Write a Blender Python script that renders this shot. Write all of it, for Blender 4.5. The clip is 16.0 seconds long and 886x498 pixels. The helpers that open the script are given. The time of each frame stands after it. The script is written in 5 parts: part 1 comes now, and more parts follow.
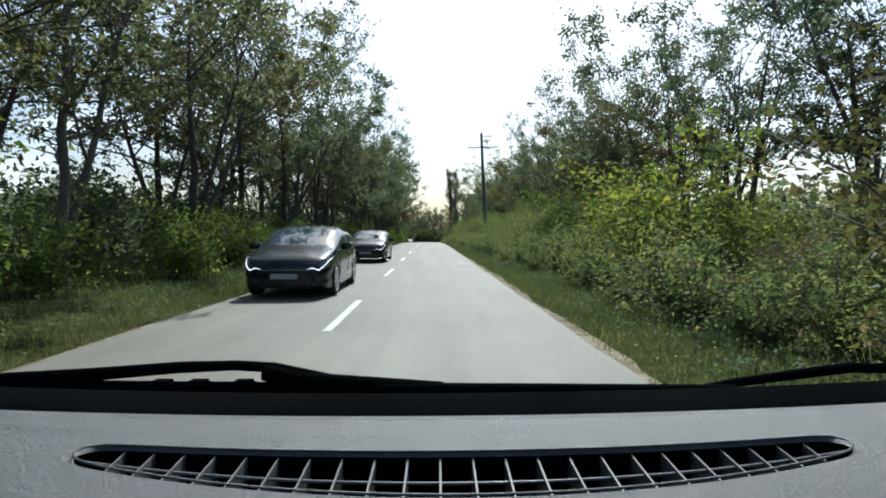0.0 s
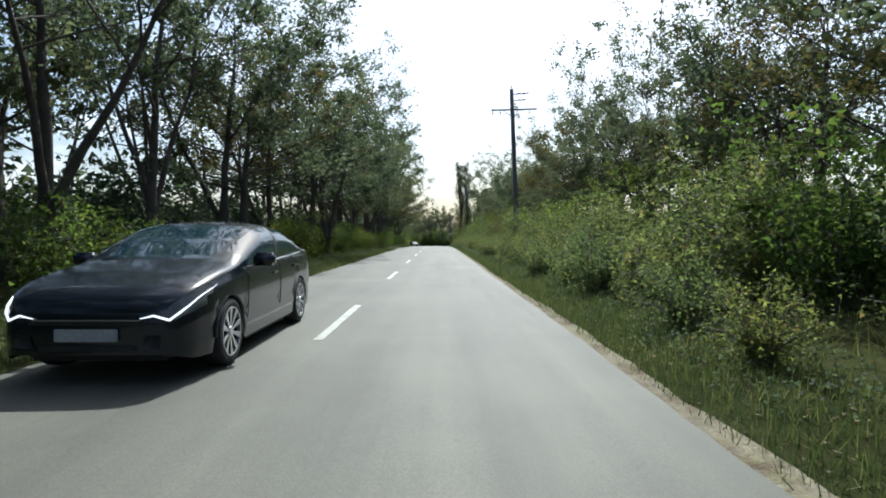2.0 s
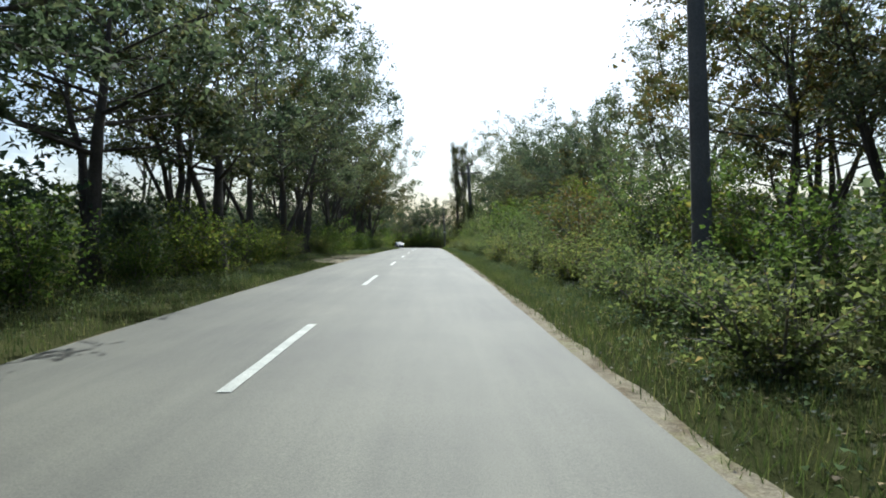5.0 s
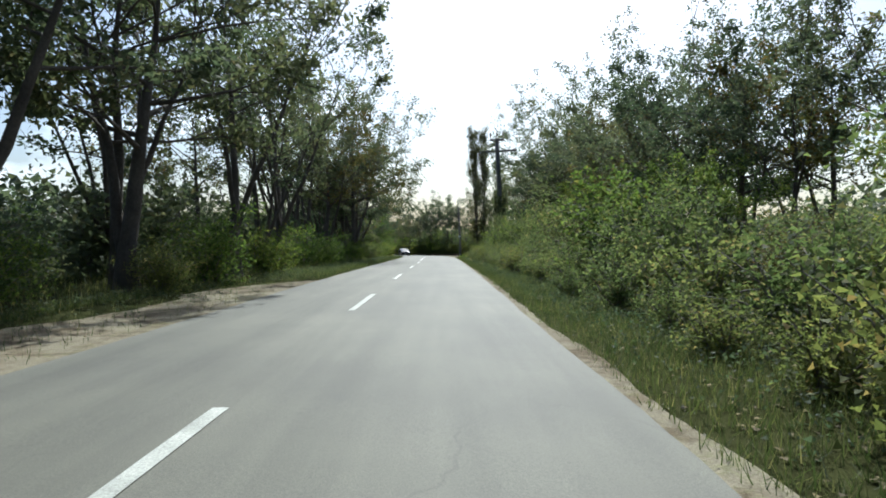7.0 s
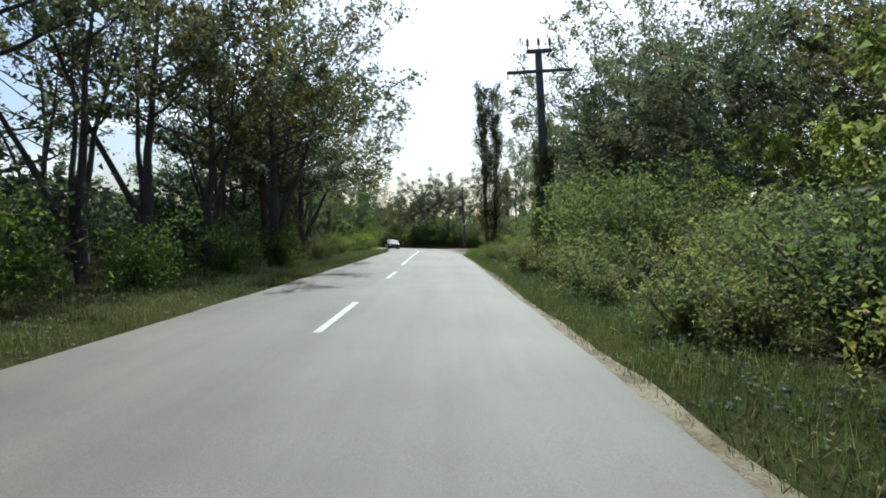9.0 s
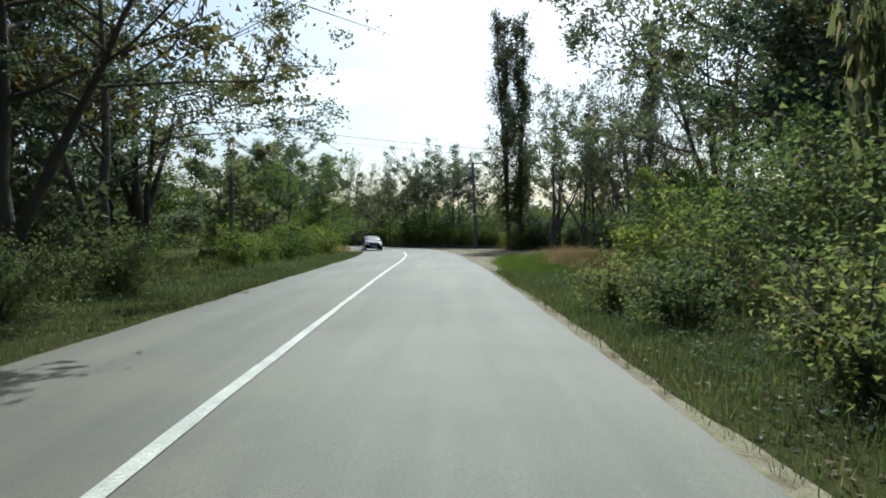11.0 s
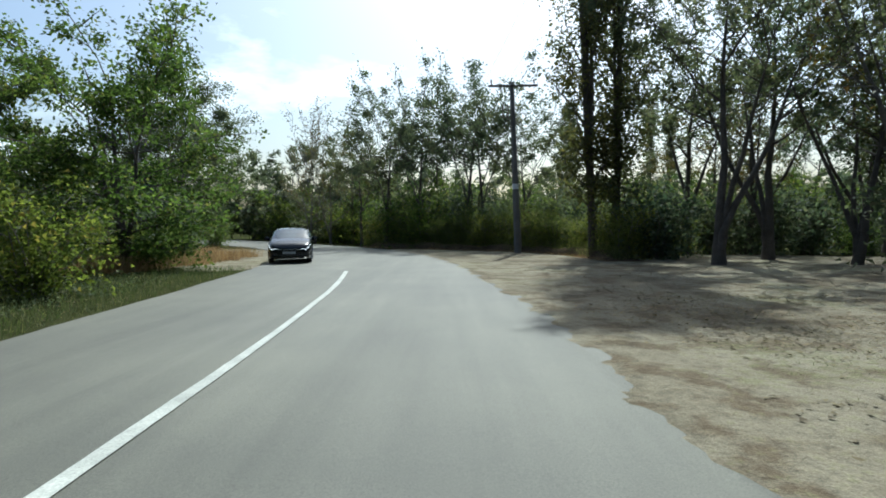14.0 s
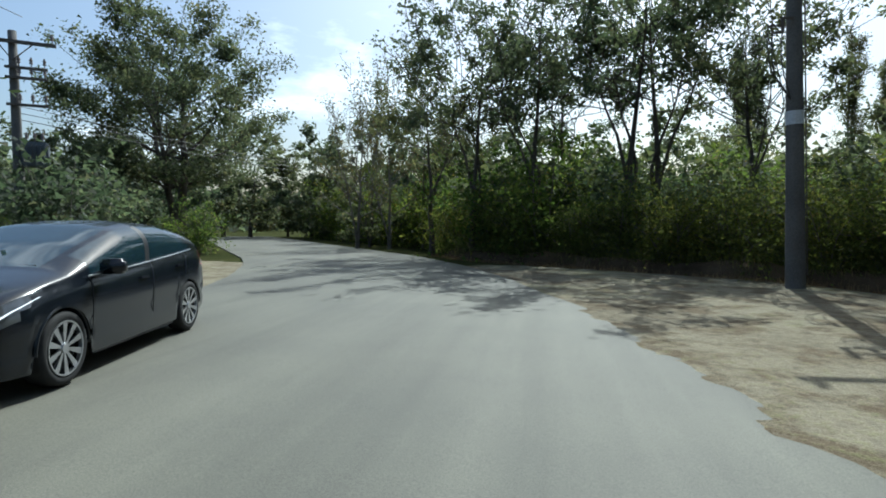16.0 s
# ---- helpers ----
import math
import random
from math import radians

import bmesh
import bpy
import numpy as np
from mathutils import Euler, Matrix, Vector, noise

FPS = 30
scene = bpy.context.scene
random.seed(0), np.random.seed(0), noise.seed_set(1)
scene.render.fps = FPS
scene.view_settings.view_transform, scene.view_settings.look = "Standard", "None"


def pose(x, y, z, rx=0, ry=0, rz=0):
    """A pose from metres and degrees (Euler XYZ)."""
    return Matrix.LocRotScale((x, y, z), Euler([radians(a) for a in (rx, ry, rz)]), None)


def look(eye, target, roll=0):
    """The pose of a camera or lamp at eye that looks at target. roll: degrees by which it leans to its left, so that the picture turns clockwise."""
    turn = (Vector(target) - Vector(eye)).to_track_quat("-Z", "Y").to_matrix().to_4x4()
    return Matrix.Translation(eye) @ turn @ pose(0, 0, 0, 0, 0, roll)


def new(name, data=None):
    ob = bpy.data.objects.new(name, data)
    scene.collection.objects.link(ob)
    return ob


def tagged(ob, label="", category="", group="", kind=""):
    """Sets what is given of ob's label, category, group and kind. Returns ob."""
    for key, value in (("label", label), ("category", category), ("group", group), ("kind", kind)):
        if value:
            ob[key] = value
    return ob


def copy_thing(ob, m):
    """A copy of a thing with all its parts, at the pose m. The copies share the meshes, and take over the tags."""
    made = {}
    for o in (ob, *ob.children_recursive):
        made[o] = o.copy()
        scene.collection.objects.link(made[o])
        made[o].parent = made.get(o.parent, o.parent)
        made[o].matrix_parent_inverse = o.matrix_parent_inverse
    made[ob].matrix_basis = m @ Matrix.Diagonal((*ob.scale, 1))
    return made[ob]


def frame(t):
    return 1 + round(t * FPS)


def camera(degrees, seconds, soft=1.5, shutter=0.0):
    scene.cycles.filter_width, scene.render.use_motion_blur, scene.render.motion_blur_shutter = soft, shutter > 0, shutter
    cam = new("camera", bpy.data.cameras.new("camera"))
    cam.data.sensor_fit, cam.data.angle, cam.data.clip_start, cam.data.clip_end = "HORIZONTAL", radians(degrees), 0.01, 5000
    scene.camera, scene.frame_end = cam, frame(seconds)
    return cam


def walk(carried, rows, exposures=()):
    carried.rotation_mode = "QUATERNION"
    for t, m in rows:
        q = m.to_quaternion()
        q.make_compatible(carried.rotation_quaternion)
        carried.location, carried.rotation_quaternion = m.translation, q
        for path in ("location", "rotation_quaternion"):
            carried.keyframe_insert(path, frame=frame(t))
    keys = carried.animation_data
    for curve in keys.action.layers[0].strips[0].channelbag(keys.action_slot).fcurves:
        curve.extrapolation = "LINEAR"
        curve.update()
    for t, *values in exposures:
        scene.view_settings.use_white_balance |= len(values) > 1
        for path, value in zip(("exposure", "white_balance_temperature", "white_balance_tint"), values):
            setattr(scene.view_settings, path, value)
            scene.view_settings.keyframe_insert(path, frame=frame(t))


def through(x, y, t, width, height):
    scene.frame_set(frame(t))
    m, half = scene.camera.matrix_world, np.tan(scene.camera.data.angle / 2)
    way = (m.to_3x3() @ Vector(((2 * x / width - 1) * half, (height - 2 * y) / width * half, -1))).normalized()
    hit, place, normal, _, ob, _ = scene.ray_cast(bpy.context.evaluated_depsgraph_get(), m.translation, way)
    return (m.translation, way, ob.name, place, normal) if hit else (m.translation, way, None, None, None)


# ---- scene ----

# ---------------------------------------------------------------- camera
cam = camera(76.9, 16.0, 1.8)
EYE = 1.20
# seconds, x, y, pitch, yaw: a car driving along the road, then turning left
PATH = [
    (0.0, 1.27, -6.83, -1.58, -1.33),
    (0.5, 1.33, -2.33, -1.47, -1.05),
    (1.0, 1.36, 2.22, -1.45, -0.71),
    (1.5, 1.39, 6.89, -1.38, -0.54),
    (2.0, 1.38, 11.60, -1.37, -0.50),
    (2.5, 1.40, 16.52, -1.25, -0.50),
    (3.0, 1.42, 21.44, -1.20, -0.42),
    (3.5, 1.43, 26.13, -1.41, -0.30),
    (4.0, 1.43, 30.72, -0.81, -0.77),
    (4.5, 1.48, 35.57, -1.54, -1.28),
    (5.0, 1.56, 40.77, -1.54, -1.37),
    (5.5, 1.63, 46.21, -1.54, -0.95),
    (6.0, 1.64, 51.70, -1.54, -0.31),
    (6.5, 1.62, 57.05, -1.04, 0.06),
    (7.0, 1.60, 62.18, -0.74, -0.11),
    (7.5, 1.56, 67.17, -0.95, -0.25),
    (8.0, 1.56, 72.31, -1.28, -0.39),
    (8.5, 1.56, 77.62, -1.50, -0.29),
    (9.0, 1.53, 83.16, -1.44, -0.22),
    (9.5, 1.51, 88.82, -1.54, -0.25),
    (10.0, 1.50, 94.46, -1.54, -0.27),
    (10.5, 1.48, 99.98, -1.54, -0.22),
    (11.0, 1.45, 105.27, -1.54, -0.12),
    (11.5, 1.42, 110.28, -1.84, -0.09),
    (12.0, 1.40, 115.00, -1.99, -0.20),
    (12.5, 1.36, 119.53, -1.34, -0.22),
    (13.0, 1.30, 123.94, -2.11, -0.33),
    (13.5, 1.30, 128.21, -1.85, -0.25),
    (14.0, 1.27, 132.41, -2.10, 0.47),
    (14.5, 1.16, 136.61, -1.89, 1.74),
    (15.0, 0.91, 140.86, -1.89, 3.85),
    (15.5, 0.47, 145.03, -2.09, 6.84),
    (16.0, -0.12, 148.81, -2.48, 10.39),
]


def land(y):
    """Height of the land: level at first, then falling gently to the bend."""
    y = np.minimum(np.asarray(y, float), 260)
    return -1.5e-4 * np.clip(y - 45, 0, 75) ** 2 - 0.0225 * np.maximum(0, y - 120)


def fall(y):
    """Slope of the land along y."""
    return -3e-4 * float(np.clip(y - 45, 0, 75))


walk(cam, [(t, pose(x, y, EYE + float(land(y)), 90 + pitch + math.degrees(fall(y)), 0, yaw)) for t, x, y, pitch, yaw in PATH], [(0.0, 0.38, 5700, 4.0), (9.0, 0.38, 5700, 4.0), (12.0, 0.22, 5660, 0.0), (16.0, 0.24, 5580, -0.5)])

# ---------------------------------------------------------------- light
SUN_EL, SUN_AZ = radians(49), radians(11)     # azimuth from +y towards +x
world = bpy.data.worlds.new("sky")
scene.world = world
world.use_nodes = True
wn, wl = world.node_tree.nodes, world.node_tree.links
sky = wn.new("ShaderNodeTexSky")
sky.sky_type = "NISHITA"
sky.sun_disc = False
sky.sun_elevation, sky.sun_rotation = SUN_EL, SUN_AZ
sky.air_density, sky.dust_density, sky.ozone_density = 1.0, 3.3, 1.0
bg = wn["Background"]
# thin fair-weather cloud in the blue
way = wn.new("ShaderNodeTexCoord")
flat = wn.new("ShaderNodeMapping")
flat.inputs["Scale"].default_value = (1.0, 1.0, 2.6)
flat.inputs["Location"].default_value = (0.35, 0.1, 0.2)
wl.new(way.outputs["Generated"], flat.inputs["Vector"])
puff = wn.new("ShaderNodeTexNoise")
puff.inputs["Scale"].default_value, puff.inputs["Detail"].default_value, puff.inputs["Roughness"].default_value = 2.2, 7, 0.55
wl.new(flat.outputs["Vector"], puff.inputs["Vector"])
edge = wn.new("ShaderNodeValToRGB")
edge.color_ramp.elements[0].position, edge.color_ramp.elements[1].position = 0.57, 0.76
wl.new(puff.outputs["Fac"], edge.inputs["Fac"])
veil = wn.new("ShaderNodeMix")
veil.data_type = "RGBA"
veil.inputs[7].default_value = (15, 15, 15.2, 1)
wl.new(edge.outputs["Color"], veil.inputs[0])
wl.new(sky.outputs["Color"], veil.inputs[6])
wl.new(veil.outputs[2], bg.inputs["Color"])
bg.inputs["Strength"].default_value = 0.12
sun = new("sun", bpy.data.lights.new("sun", "SUN"))
sun.data.energy, sun.data.angle, sun.data.color = 5.0, radians(0.5), (1.0, 0.96, 0.88)
sun.matrix_world = look((math.sin(SUN_AZ) * math.cos(SUN_EL) * 100, math.cos(SUN_AZ) * math.cos(SUN_EL) * 100,
                         math.sin(SUN_EL) * 100), (0, 0, 0))


# ---------------------------------------------------------------- materials
def shader(name, rough=0.8, metal=0.0, spec=0.5):
    m = bpy.data.materials.new(name)
    m.use_nodes = True
    n, l = m.node_tree.nodes, m.node_tree.links
    b = n["Principled BSDF"]
    b.inputs["Roughness"].default_value = rough
    b.inputs["Metallic"].default_value = metal
    b.inputs["Specular IOR Level"].default_value = spec
    if spec < 0.06:                     # dull matt surfaces show no sheen
        b.inputs["IOR"].default_value = 1.05
    return m, n, l, b


def ramp(n, l, fac, stops):
    r = n.new("ShaderNodeValToRGB")
    el = r.color_ramp.elements
    while len(el) < len(stops):
        el.new(0.5)
    for e, (p, c) in zip(el, stops):
        e.position, e.color = p, (*c, 1)
    l.new(fac, r.inputs["Fac"])
    return r.outputs["Color"]


def noise_node(n, l, coord, scale, detail=6, rough=0.6):
    t = n.new("ShaderNodeTexNoise")
    t.inputs["Scale"].default_value, t.inputs["Detail"].default_value = scale, detail
    t.inputs["Roughness"].default_value = rough
    l.new(coord, t.inputs["Vector"])
    return t.outputs["Fac"]


def mix(n, l, fac, a, b, kind="MIX"):
    x = n.new("ShaderNodeMix")
    x.data_type, x.blend_type = "RGBA", kind
    for sock, v in ((x.inputs[0], fac), (x.inputs[6], a), (x.inputs[7], b)):
        if isinstance(v, (int, float)):
            sock.default_value = v
        elif isinstance(v, tuple):
            sock.default_value = (*v, 1)
        else:
            l.new(v, sock)
    return x.outputs[2]


def bump(n, l, b, height, strength=0.4, dist=0.02):
    k = n.new("ShaderNodeBump")
    k.inputs["Strength"].default_value, k.inputs["Distance"].default_value = strength, dist
    l.new(height, k.inputs["Height"])
    l.new(k.outputs["Normal"], b.inputs["Normal"])


def coords(n):
    return n.new("ShaderNodeTexCoord").outputs["Object"]


def surface(name, big, fine, dark, light, rough=0.85, strength=0.4, dist=0.02, metal=0.0, spec=0.4, grain=0.35):
    """A mottled surface: large patches between two colours, fine grain on top, and relief."""
    m, n, l, b = shader(name, rough, metal, spec)
    c = coords(n)
    f1 = noise_node(n, l, c, big, 5)
    f2 = noise_node(n, l, c, fine, 8, 0.7)
    base = ramp(n, l, f1, [(0.3, dark), (0.7, light)])
    g = ramp(n, l, f2, [(0.3, (1 - grain,) * 3), (0.7, (1 + grain * 0.4,) * 3)])
    l.new(mix(n, l, 1.0, base, g, "MULTIPLY"), b.inputs["Base Color"])
    bump(n, l, b, f2, strength, dist)
    return m


def asphalt():
    m, n, l, b = shader("asphalt", 0.72, 0, 0.5)
    c = coords(n)
    mp = n.new("ShaderNodeMapping")
    mp.inputs["Scale"].default_value = (1.0, 0.06, 1.0)
    l.new(c, mp.inputs["Vector"])
    lanes = noise_node(n, l, mp.outputs["Vector"], 1.6, 4)
    patch = noise_node(n, l, c, 0.35, 6)
    grit = noise_node(n, l, c, 90, 4, 0.8)
    base = ramp(n, l, lanes, [(0.32, (0.092, 0.09, 0.07)), (0.68, (0.135, 0.132, 0.102))])
    base = mix(n, l, 1.0, base, ramp(n, l, patch, [(0.32, (0.78, 0.78, 0.79)), (0.68, (1.12, 1.12, 1.09))]), "MULTIPLY")
    base = mix(n, l, 1.0, base, ramp(n, l, grit, [(0.35, (0.62, 0.62, 0.62)), (0.65, (1.22, 1.22, 1.22))]), "MULTIPLY")
    crack = n.new("ShaderNodeTexVoronoi")
    crack.feature = "DISTANCE_TO_EDGE"
    crack.inputs["Scale"].default_value = 0.45
    warp = n.new("ShaderNodeVectorMath")
    wob = n.new("ShaderNodeTexNoise")
    wob.inputs["Scale"].default_value = 1.3
    l.new(c, wob.inputs["Vector"])
    l.new(c, warp.inputs[0])
    l.new(wob.outputs["Color"], warp.inputs[1])
    l.new(warp.outputs["Vector"], crack.inputs["Vector"])
    thin = ramp(n, l, crack.outputs["Distance"], [(0.0, (0.78, 0.78, 0.78)), (0.006, (1, 1, 1))])
    some = ramp(n, l, noise_node(n, l, c, 0.12, 2), [(0.58, (0, 0, 0)), (0.66, (1, 1, 1))])
    base = mix(n, l, some, base, mix(n, l, 1.0, base, thin, "MULTIPLY"))
    l.new(base, b.inputs["Base Color"])
    bump(n, l, b, grit, 0.35, 0.006)
    return m


def sandy():
    """Trodden sand with brown litter, sparse moss and small pebbles."""
    m, n, l, b = shader("sandy dirt", 0.95, 0, 0.1)
    c = coords(n)
    big, mid, small, grit = (noise_node(n, l, c, s, d, r) for s, d, r in ((0.3, 5, 0.6), (1.6, 6, 0.65), (9, 6, 0.7), (55, 4, 0.75)))
    base = ramp(n, l, big, [(0.3, (0.15, 0.128, 0.085)), (0.7, (0.33, 0.295, 0.215))])
    base = mix(n, l, ramp(n, l, mid, [(0.47, (0, 0, 0)), (0.6, (0.8, 0.8, 0.8))]), base, (0.12, 0.09, 0.055))
    moss = n.new("ShaderNodeMath")
    moss.operation = "MULTIPLY"
    l.new(big, moss.inputs[0])
    l.new(small, moss.inputs[1])
    base = mix(n, l, ramp(n, l, moss.outputs[0], [(0.27, (0, 0, 0)), (0.36, (0.6, 0.6, 0.6))]), base, (0.135, 0.14, 0.06))
    base = mix(n, l, 1.0, base, ramp(n, l, small, [(0.35, (0.72, 0.72, 0.72)), (0.65, (1.15, 1.15, 1.15))]), "MULTIPLY")
    base = mix(n, l, 1.0, base, ramp(n, l, grit, [(0.35, (0.7, 0.7, 0.7)), (0.65, (1.2, 1.2, 1.2))]), "MULTIPLY")
    l.new(base, b.inputs["Base Color"])
    bump(n, l, b, small, 0.8, 0.05)
    return m


def leafy(name, stops, through=0.35, rough=0.6, glow=(1.25, 1.38, 0.9)):
    """Leaves: colour by leaf, by plant and in soft patches; light shines through them."""
    m, n, l, b = shader(name, rough, 0, 0.25)
    geo = n.new("ShaderNodeNewGeometry")
    info = n.new("ShaderNodeObjectInfo")
    base = ramp(n, l, geo.outputs["Random Per Island"], stops)
    tint = ramp(n, l, info.outputs["Random"], [(0.0, (0.68, 0.78, 0.78)), (0.5, (1, 1, 1)), (1.0, (1.16, 1.05, 0.86))])
    patch = ramp(n, l, noise_node(n, l, coords(n), 0.5, 3), [(0.35, (0.75, 0.8, 0.75)), (0.65, (1.15, 1.1, 1.0))])
    base = mix(n, l, 1.0, mix(n, l, 1.0, base, tint, "MULTIPLY"), patch, "MULTIPLY")
    l.new(base, b.inputs["Base Color"])
    tr = n.new("ShaderNodeBsdfTranslucent")
    l.new(mix(n, l, 1.0, base, glow, "MULTIPLY"), tr.inputs["Color"])
    sh = n.new("ShaderNodeMixShader")
    sh.inputs[0].default_value = through
    l.new(b.outputs[0], sh.inputs[1])
    l.new(tr.outputs[0], sh.inputs[2])
    l.new(sh.outputs[0], n["Material Output"].inputs["Surface"])
    return m


M_ROAD = asphalt()
M_LINE = surface("road paint", 3.0, 60, (0.32, 0.33, 0.29), (0.55, 0.56, 0.5), 0.6, 0.3, 0.003, grain=0.5)
M_DIRT = sandy()
M_GROUND = surface("woodland soil", 0.2, 6, (0.03, 0.036, 0.014), (0.07, 0.072, 0.03), 0.95, 0.8, 0.08, spec=0.04)
M_BANK = surface("crumbling brown earth", 0.9, 22, (0.045, 0.034, 0.022), (0.13, 0.095, 0.06), 0.95, 0.9, 0.05, spec=0.04)
M_BARK = surface("bark", 1.5, 18, (0.05, 0.042, 0.034), (0.12, 0.10, 0.08), 0.95, 0.9, 0.03)
M_TWIG = surface("grey bark", 1.2, 20, (0.10, 0.09, 0.075), (0.19, 0.17, 0.14), 0.95, 0.8, 0.02)
M_LEAF = leafy("broad leaves", [(0.0, (0.066, 0.082, 0.057)), (0.5, (0.096, 0.114, 0.077)), (0.85, (0.132, 0.146, 0.092)), (1.0, (0.165, 0.148, 0.1))], 0.6, 0.6, (1.22, 1.32, 1.02))
M_DRY = leafy("autumn leaves", [(0.0, (0.06, 0.066, 0.03)), (0.5, (0.10, 0.095, 0.042)), (0.8, (0.14, 0.11, 0.05)), (1.0, (0.17, 0.10, 0.058))], 0.45)
M_SHRUB = leafy("shrub leaves", [(0.0, (0.07, 0.086, 0.042)), (0.5, (0.12, 0.147, 0.066)), (0.85, (0.175, 0.2, 0.085)), (1.0, (0.235, 0.18, 0.1))], 0.64, 0.65, (1.26, 1.34, 0.98))
M_POPLAR = leafy("poplar leaves", [(0.0, (0.055, 0.062, 0.034)), (0.6, (0.09, 0.098, 0.05)), (1.0, (0.14, 0.125, 0.07))], 0.5)
M_GRASS = leafy("grass blades", [(0.0, (0.05, 0.064, 0.028)), (0.55, (0.086, 0.108, 0.044)), (0.82, (0.145, 0.148, 0.068)), (1.0, (0.26, 0.215, 0.125))], 0.45, 0.6)
M_FRESH = leafy("fresh grass", [(0.0, (0.05, 0.08, 0.022)), (0.6, (0.095, 0.138, 0.035)), (0.9, (0.16, 0.18, 0.055)), (1.0, (0.26, 0.22, 0.1))], 0.5, 0.6)
M_STRAW = leafy("dry grass", [(0.0, (0.16, 0.105, 0.055)), (0.5, (0.27, 0.19, 0.11)), (1.0, (0.4, 0.33, 0.21))], 0.45, 0.65, (1.2, 1.1, 0.9))
M_CONCRETE = surface("weathered concrete", 0.8, 30, (0.10, 0.095, 0.09), (0.18, 0.17, 0.16), 0.9, 0.4, 0.01)
M_STEEL = surface("rusty steel", 3, 40, (0.10, 0.085, 0.07), (0.18, 0.16, 0.14), 0.6, 0.3, 0.004, metal=0.6)


# ---------------------------------------------------------------- mesh tools
def mesh_of(name, verts, faces, mats, smooth=False):
    me = bpy.data.meshes.new(name)
    me.from_pydata([tuple(v) for v in verts], [], [tuple(int(i) for i in f) for f in faces])
    for m in (mats if isinstance(mats, (list, tuple)) else [mats]):
        me.materials.append(m)
    if smooth:
        me.polygons.foreach_set("use_smooth", [True] * len(me.polygons))
    me.update()
    return me


def part(name, bm, material, parent=None, label="", smooth=False):
    """Links a bmesh, or a ready mesh, as one object under a thing or part."""
    if isinstance(bm, bmesh.types.BMesh):
        me = bpy.data.meshes.new(name)
        bm.to_mesh(me)
        bm.free()
        me.materials.append(material)
        if smooth:
            me.polygons.foreach_set("use_smooth", [True] * len(me.polygons))
    else:
        me = bm
    ob = new(name, me)
    ob.parent = parent
    return tagged(ob, label) if label else ob


class Tubes:
    """Collects tapered tubes along polylines into one mesh."""

    def __init__(self):
        self.v, self.f, self.n = [], [], 0

    def add(self, pts, radii, sides=6):
        pts = np.asarray(pts, float)
        t = np.gradient(pts, axis=0)
        t /= np.linalg.norm(t, axis=1, keepdims=True) + 1e-9
        ref = np.where(np.abs(t[:, 2:3]) > 0.8, [[1.0, 0, 0]], [[0, 0, 1.0]])
        u = np.cross(t, ref)
        u /= np.linalg.norm(u, axis=1, keepdims=True) + 1e-9
        w = np.cross(t, u)
        a = np.arange(sides) * 2 * np.pi / sides
        ring = pts[:, None] + np.asarray(radii)[:, None, None] * (np.cos(a)[None, :, None] * u[:, None] + np.sin(a)[None, :, None] * w[:, None])
        self.v.append(ring.reshape(-1, 3))
        k = self.n
        for i in range(len(pts) - 1):
            for j in range(sides):
                j2 = (j + 1) % sides
                self.f.append((k + i * sides + j, k + i * sides + j2, k + (i + 1) * sides + j2, k + (i + 1) * sides + j))
        self.f.append(tuple(k + (len(pts) - 1) * sides + j for j in range(sides)))
        self.n += len(pts) * sides

    def mesh(self, name, mat):
        return mesh_of(name, np.concatenate(self.v), self.f, mat, True)


def leaf_mesh(name, centres, size, mat, rng, droop=0.35, slim=0.55, plain=False, lying=False):
    """One pointed leaf at each centre, turned at random, hanging a little."""
    n = len(centres)
    az = rng.uniform(0, 2 * np.pi, n)
    el = rng.normal(-droop, 0.12 if lying else 0.5, n)
    d = np.stack([np.cos(az) * np.cos(el), np.sin(az) * np.cos(el), np.sin(el)], 1)
    s = np.cross(d, rng.normal(0, 0.2, (n, 3)) + [0, 0, 1] if lying else rng.normal(0, 1, (n, 3)))
    s /= np.linalg.norm(s, axis=1, keepdims=True) + 1e-9
    ln = size * (1.12 if plain else 1.0) * rng.uniform(0.65, 1.35, n)[:, None]
    wd = ln * slim * 0.5
    if plain:
        v = np.stack([centres + s * wd * 1.1, centres + d * ln, centres - s * wd * 1.1 + d * ln * 0.15], 1).reshape(-1, 3)
        return mesh_of(name, v, np.arange(3 * n).reshape(-1, 3), mat)
    v = np.stack([centres, centres + d * ln * 0.45 + s * wd, centres + d * ln, centres + d * ln * 0.5 - s * wd], 1).reshape(-1, 3)
    f = np.arange(4 * n).reshape(-1, 4)
    return mesh_of(name, v, f, mat)


# ---------------------------------------------------------------- trees
def limb(rng, start, az, el, length, segs, rise, wander):
    p, out = np.array(start, float), []
    for i in range(segs + 1):
        out.append(p.copy())
        d = np.array([math.cos(az) * math.cos(el), math.sin(az) * math.cos(el), math.sin(el)])
        p = p + d * length / segs
        az += rng.normal(0, wander)
        el += rise / segs + rng.normal(0, wander * 0.6)
    return np.array(out)


def crown_profile(kind, s):
    """Crown radius, 0 to 1, at the height s within the crown."""
    if kind == "column":
        return max(0.2, math.sin(math.pi * (0.12 + s * 0.82)) ** 0.6)
    if kind == "spread":
        return math.sin(math.pi * (0.18 + 0.72 * s)) ** 0.7
    if kind == "vase":
        return 0.45 + 0.55 * math.sin(math.pi * (0.1 + 0.65 * s))
    return max(0.08, 1 - s)          # cone


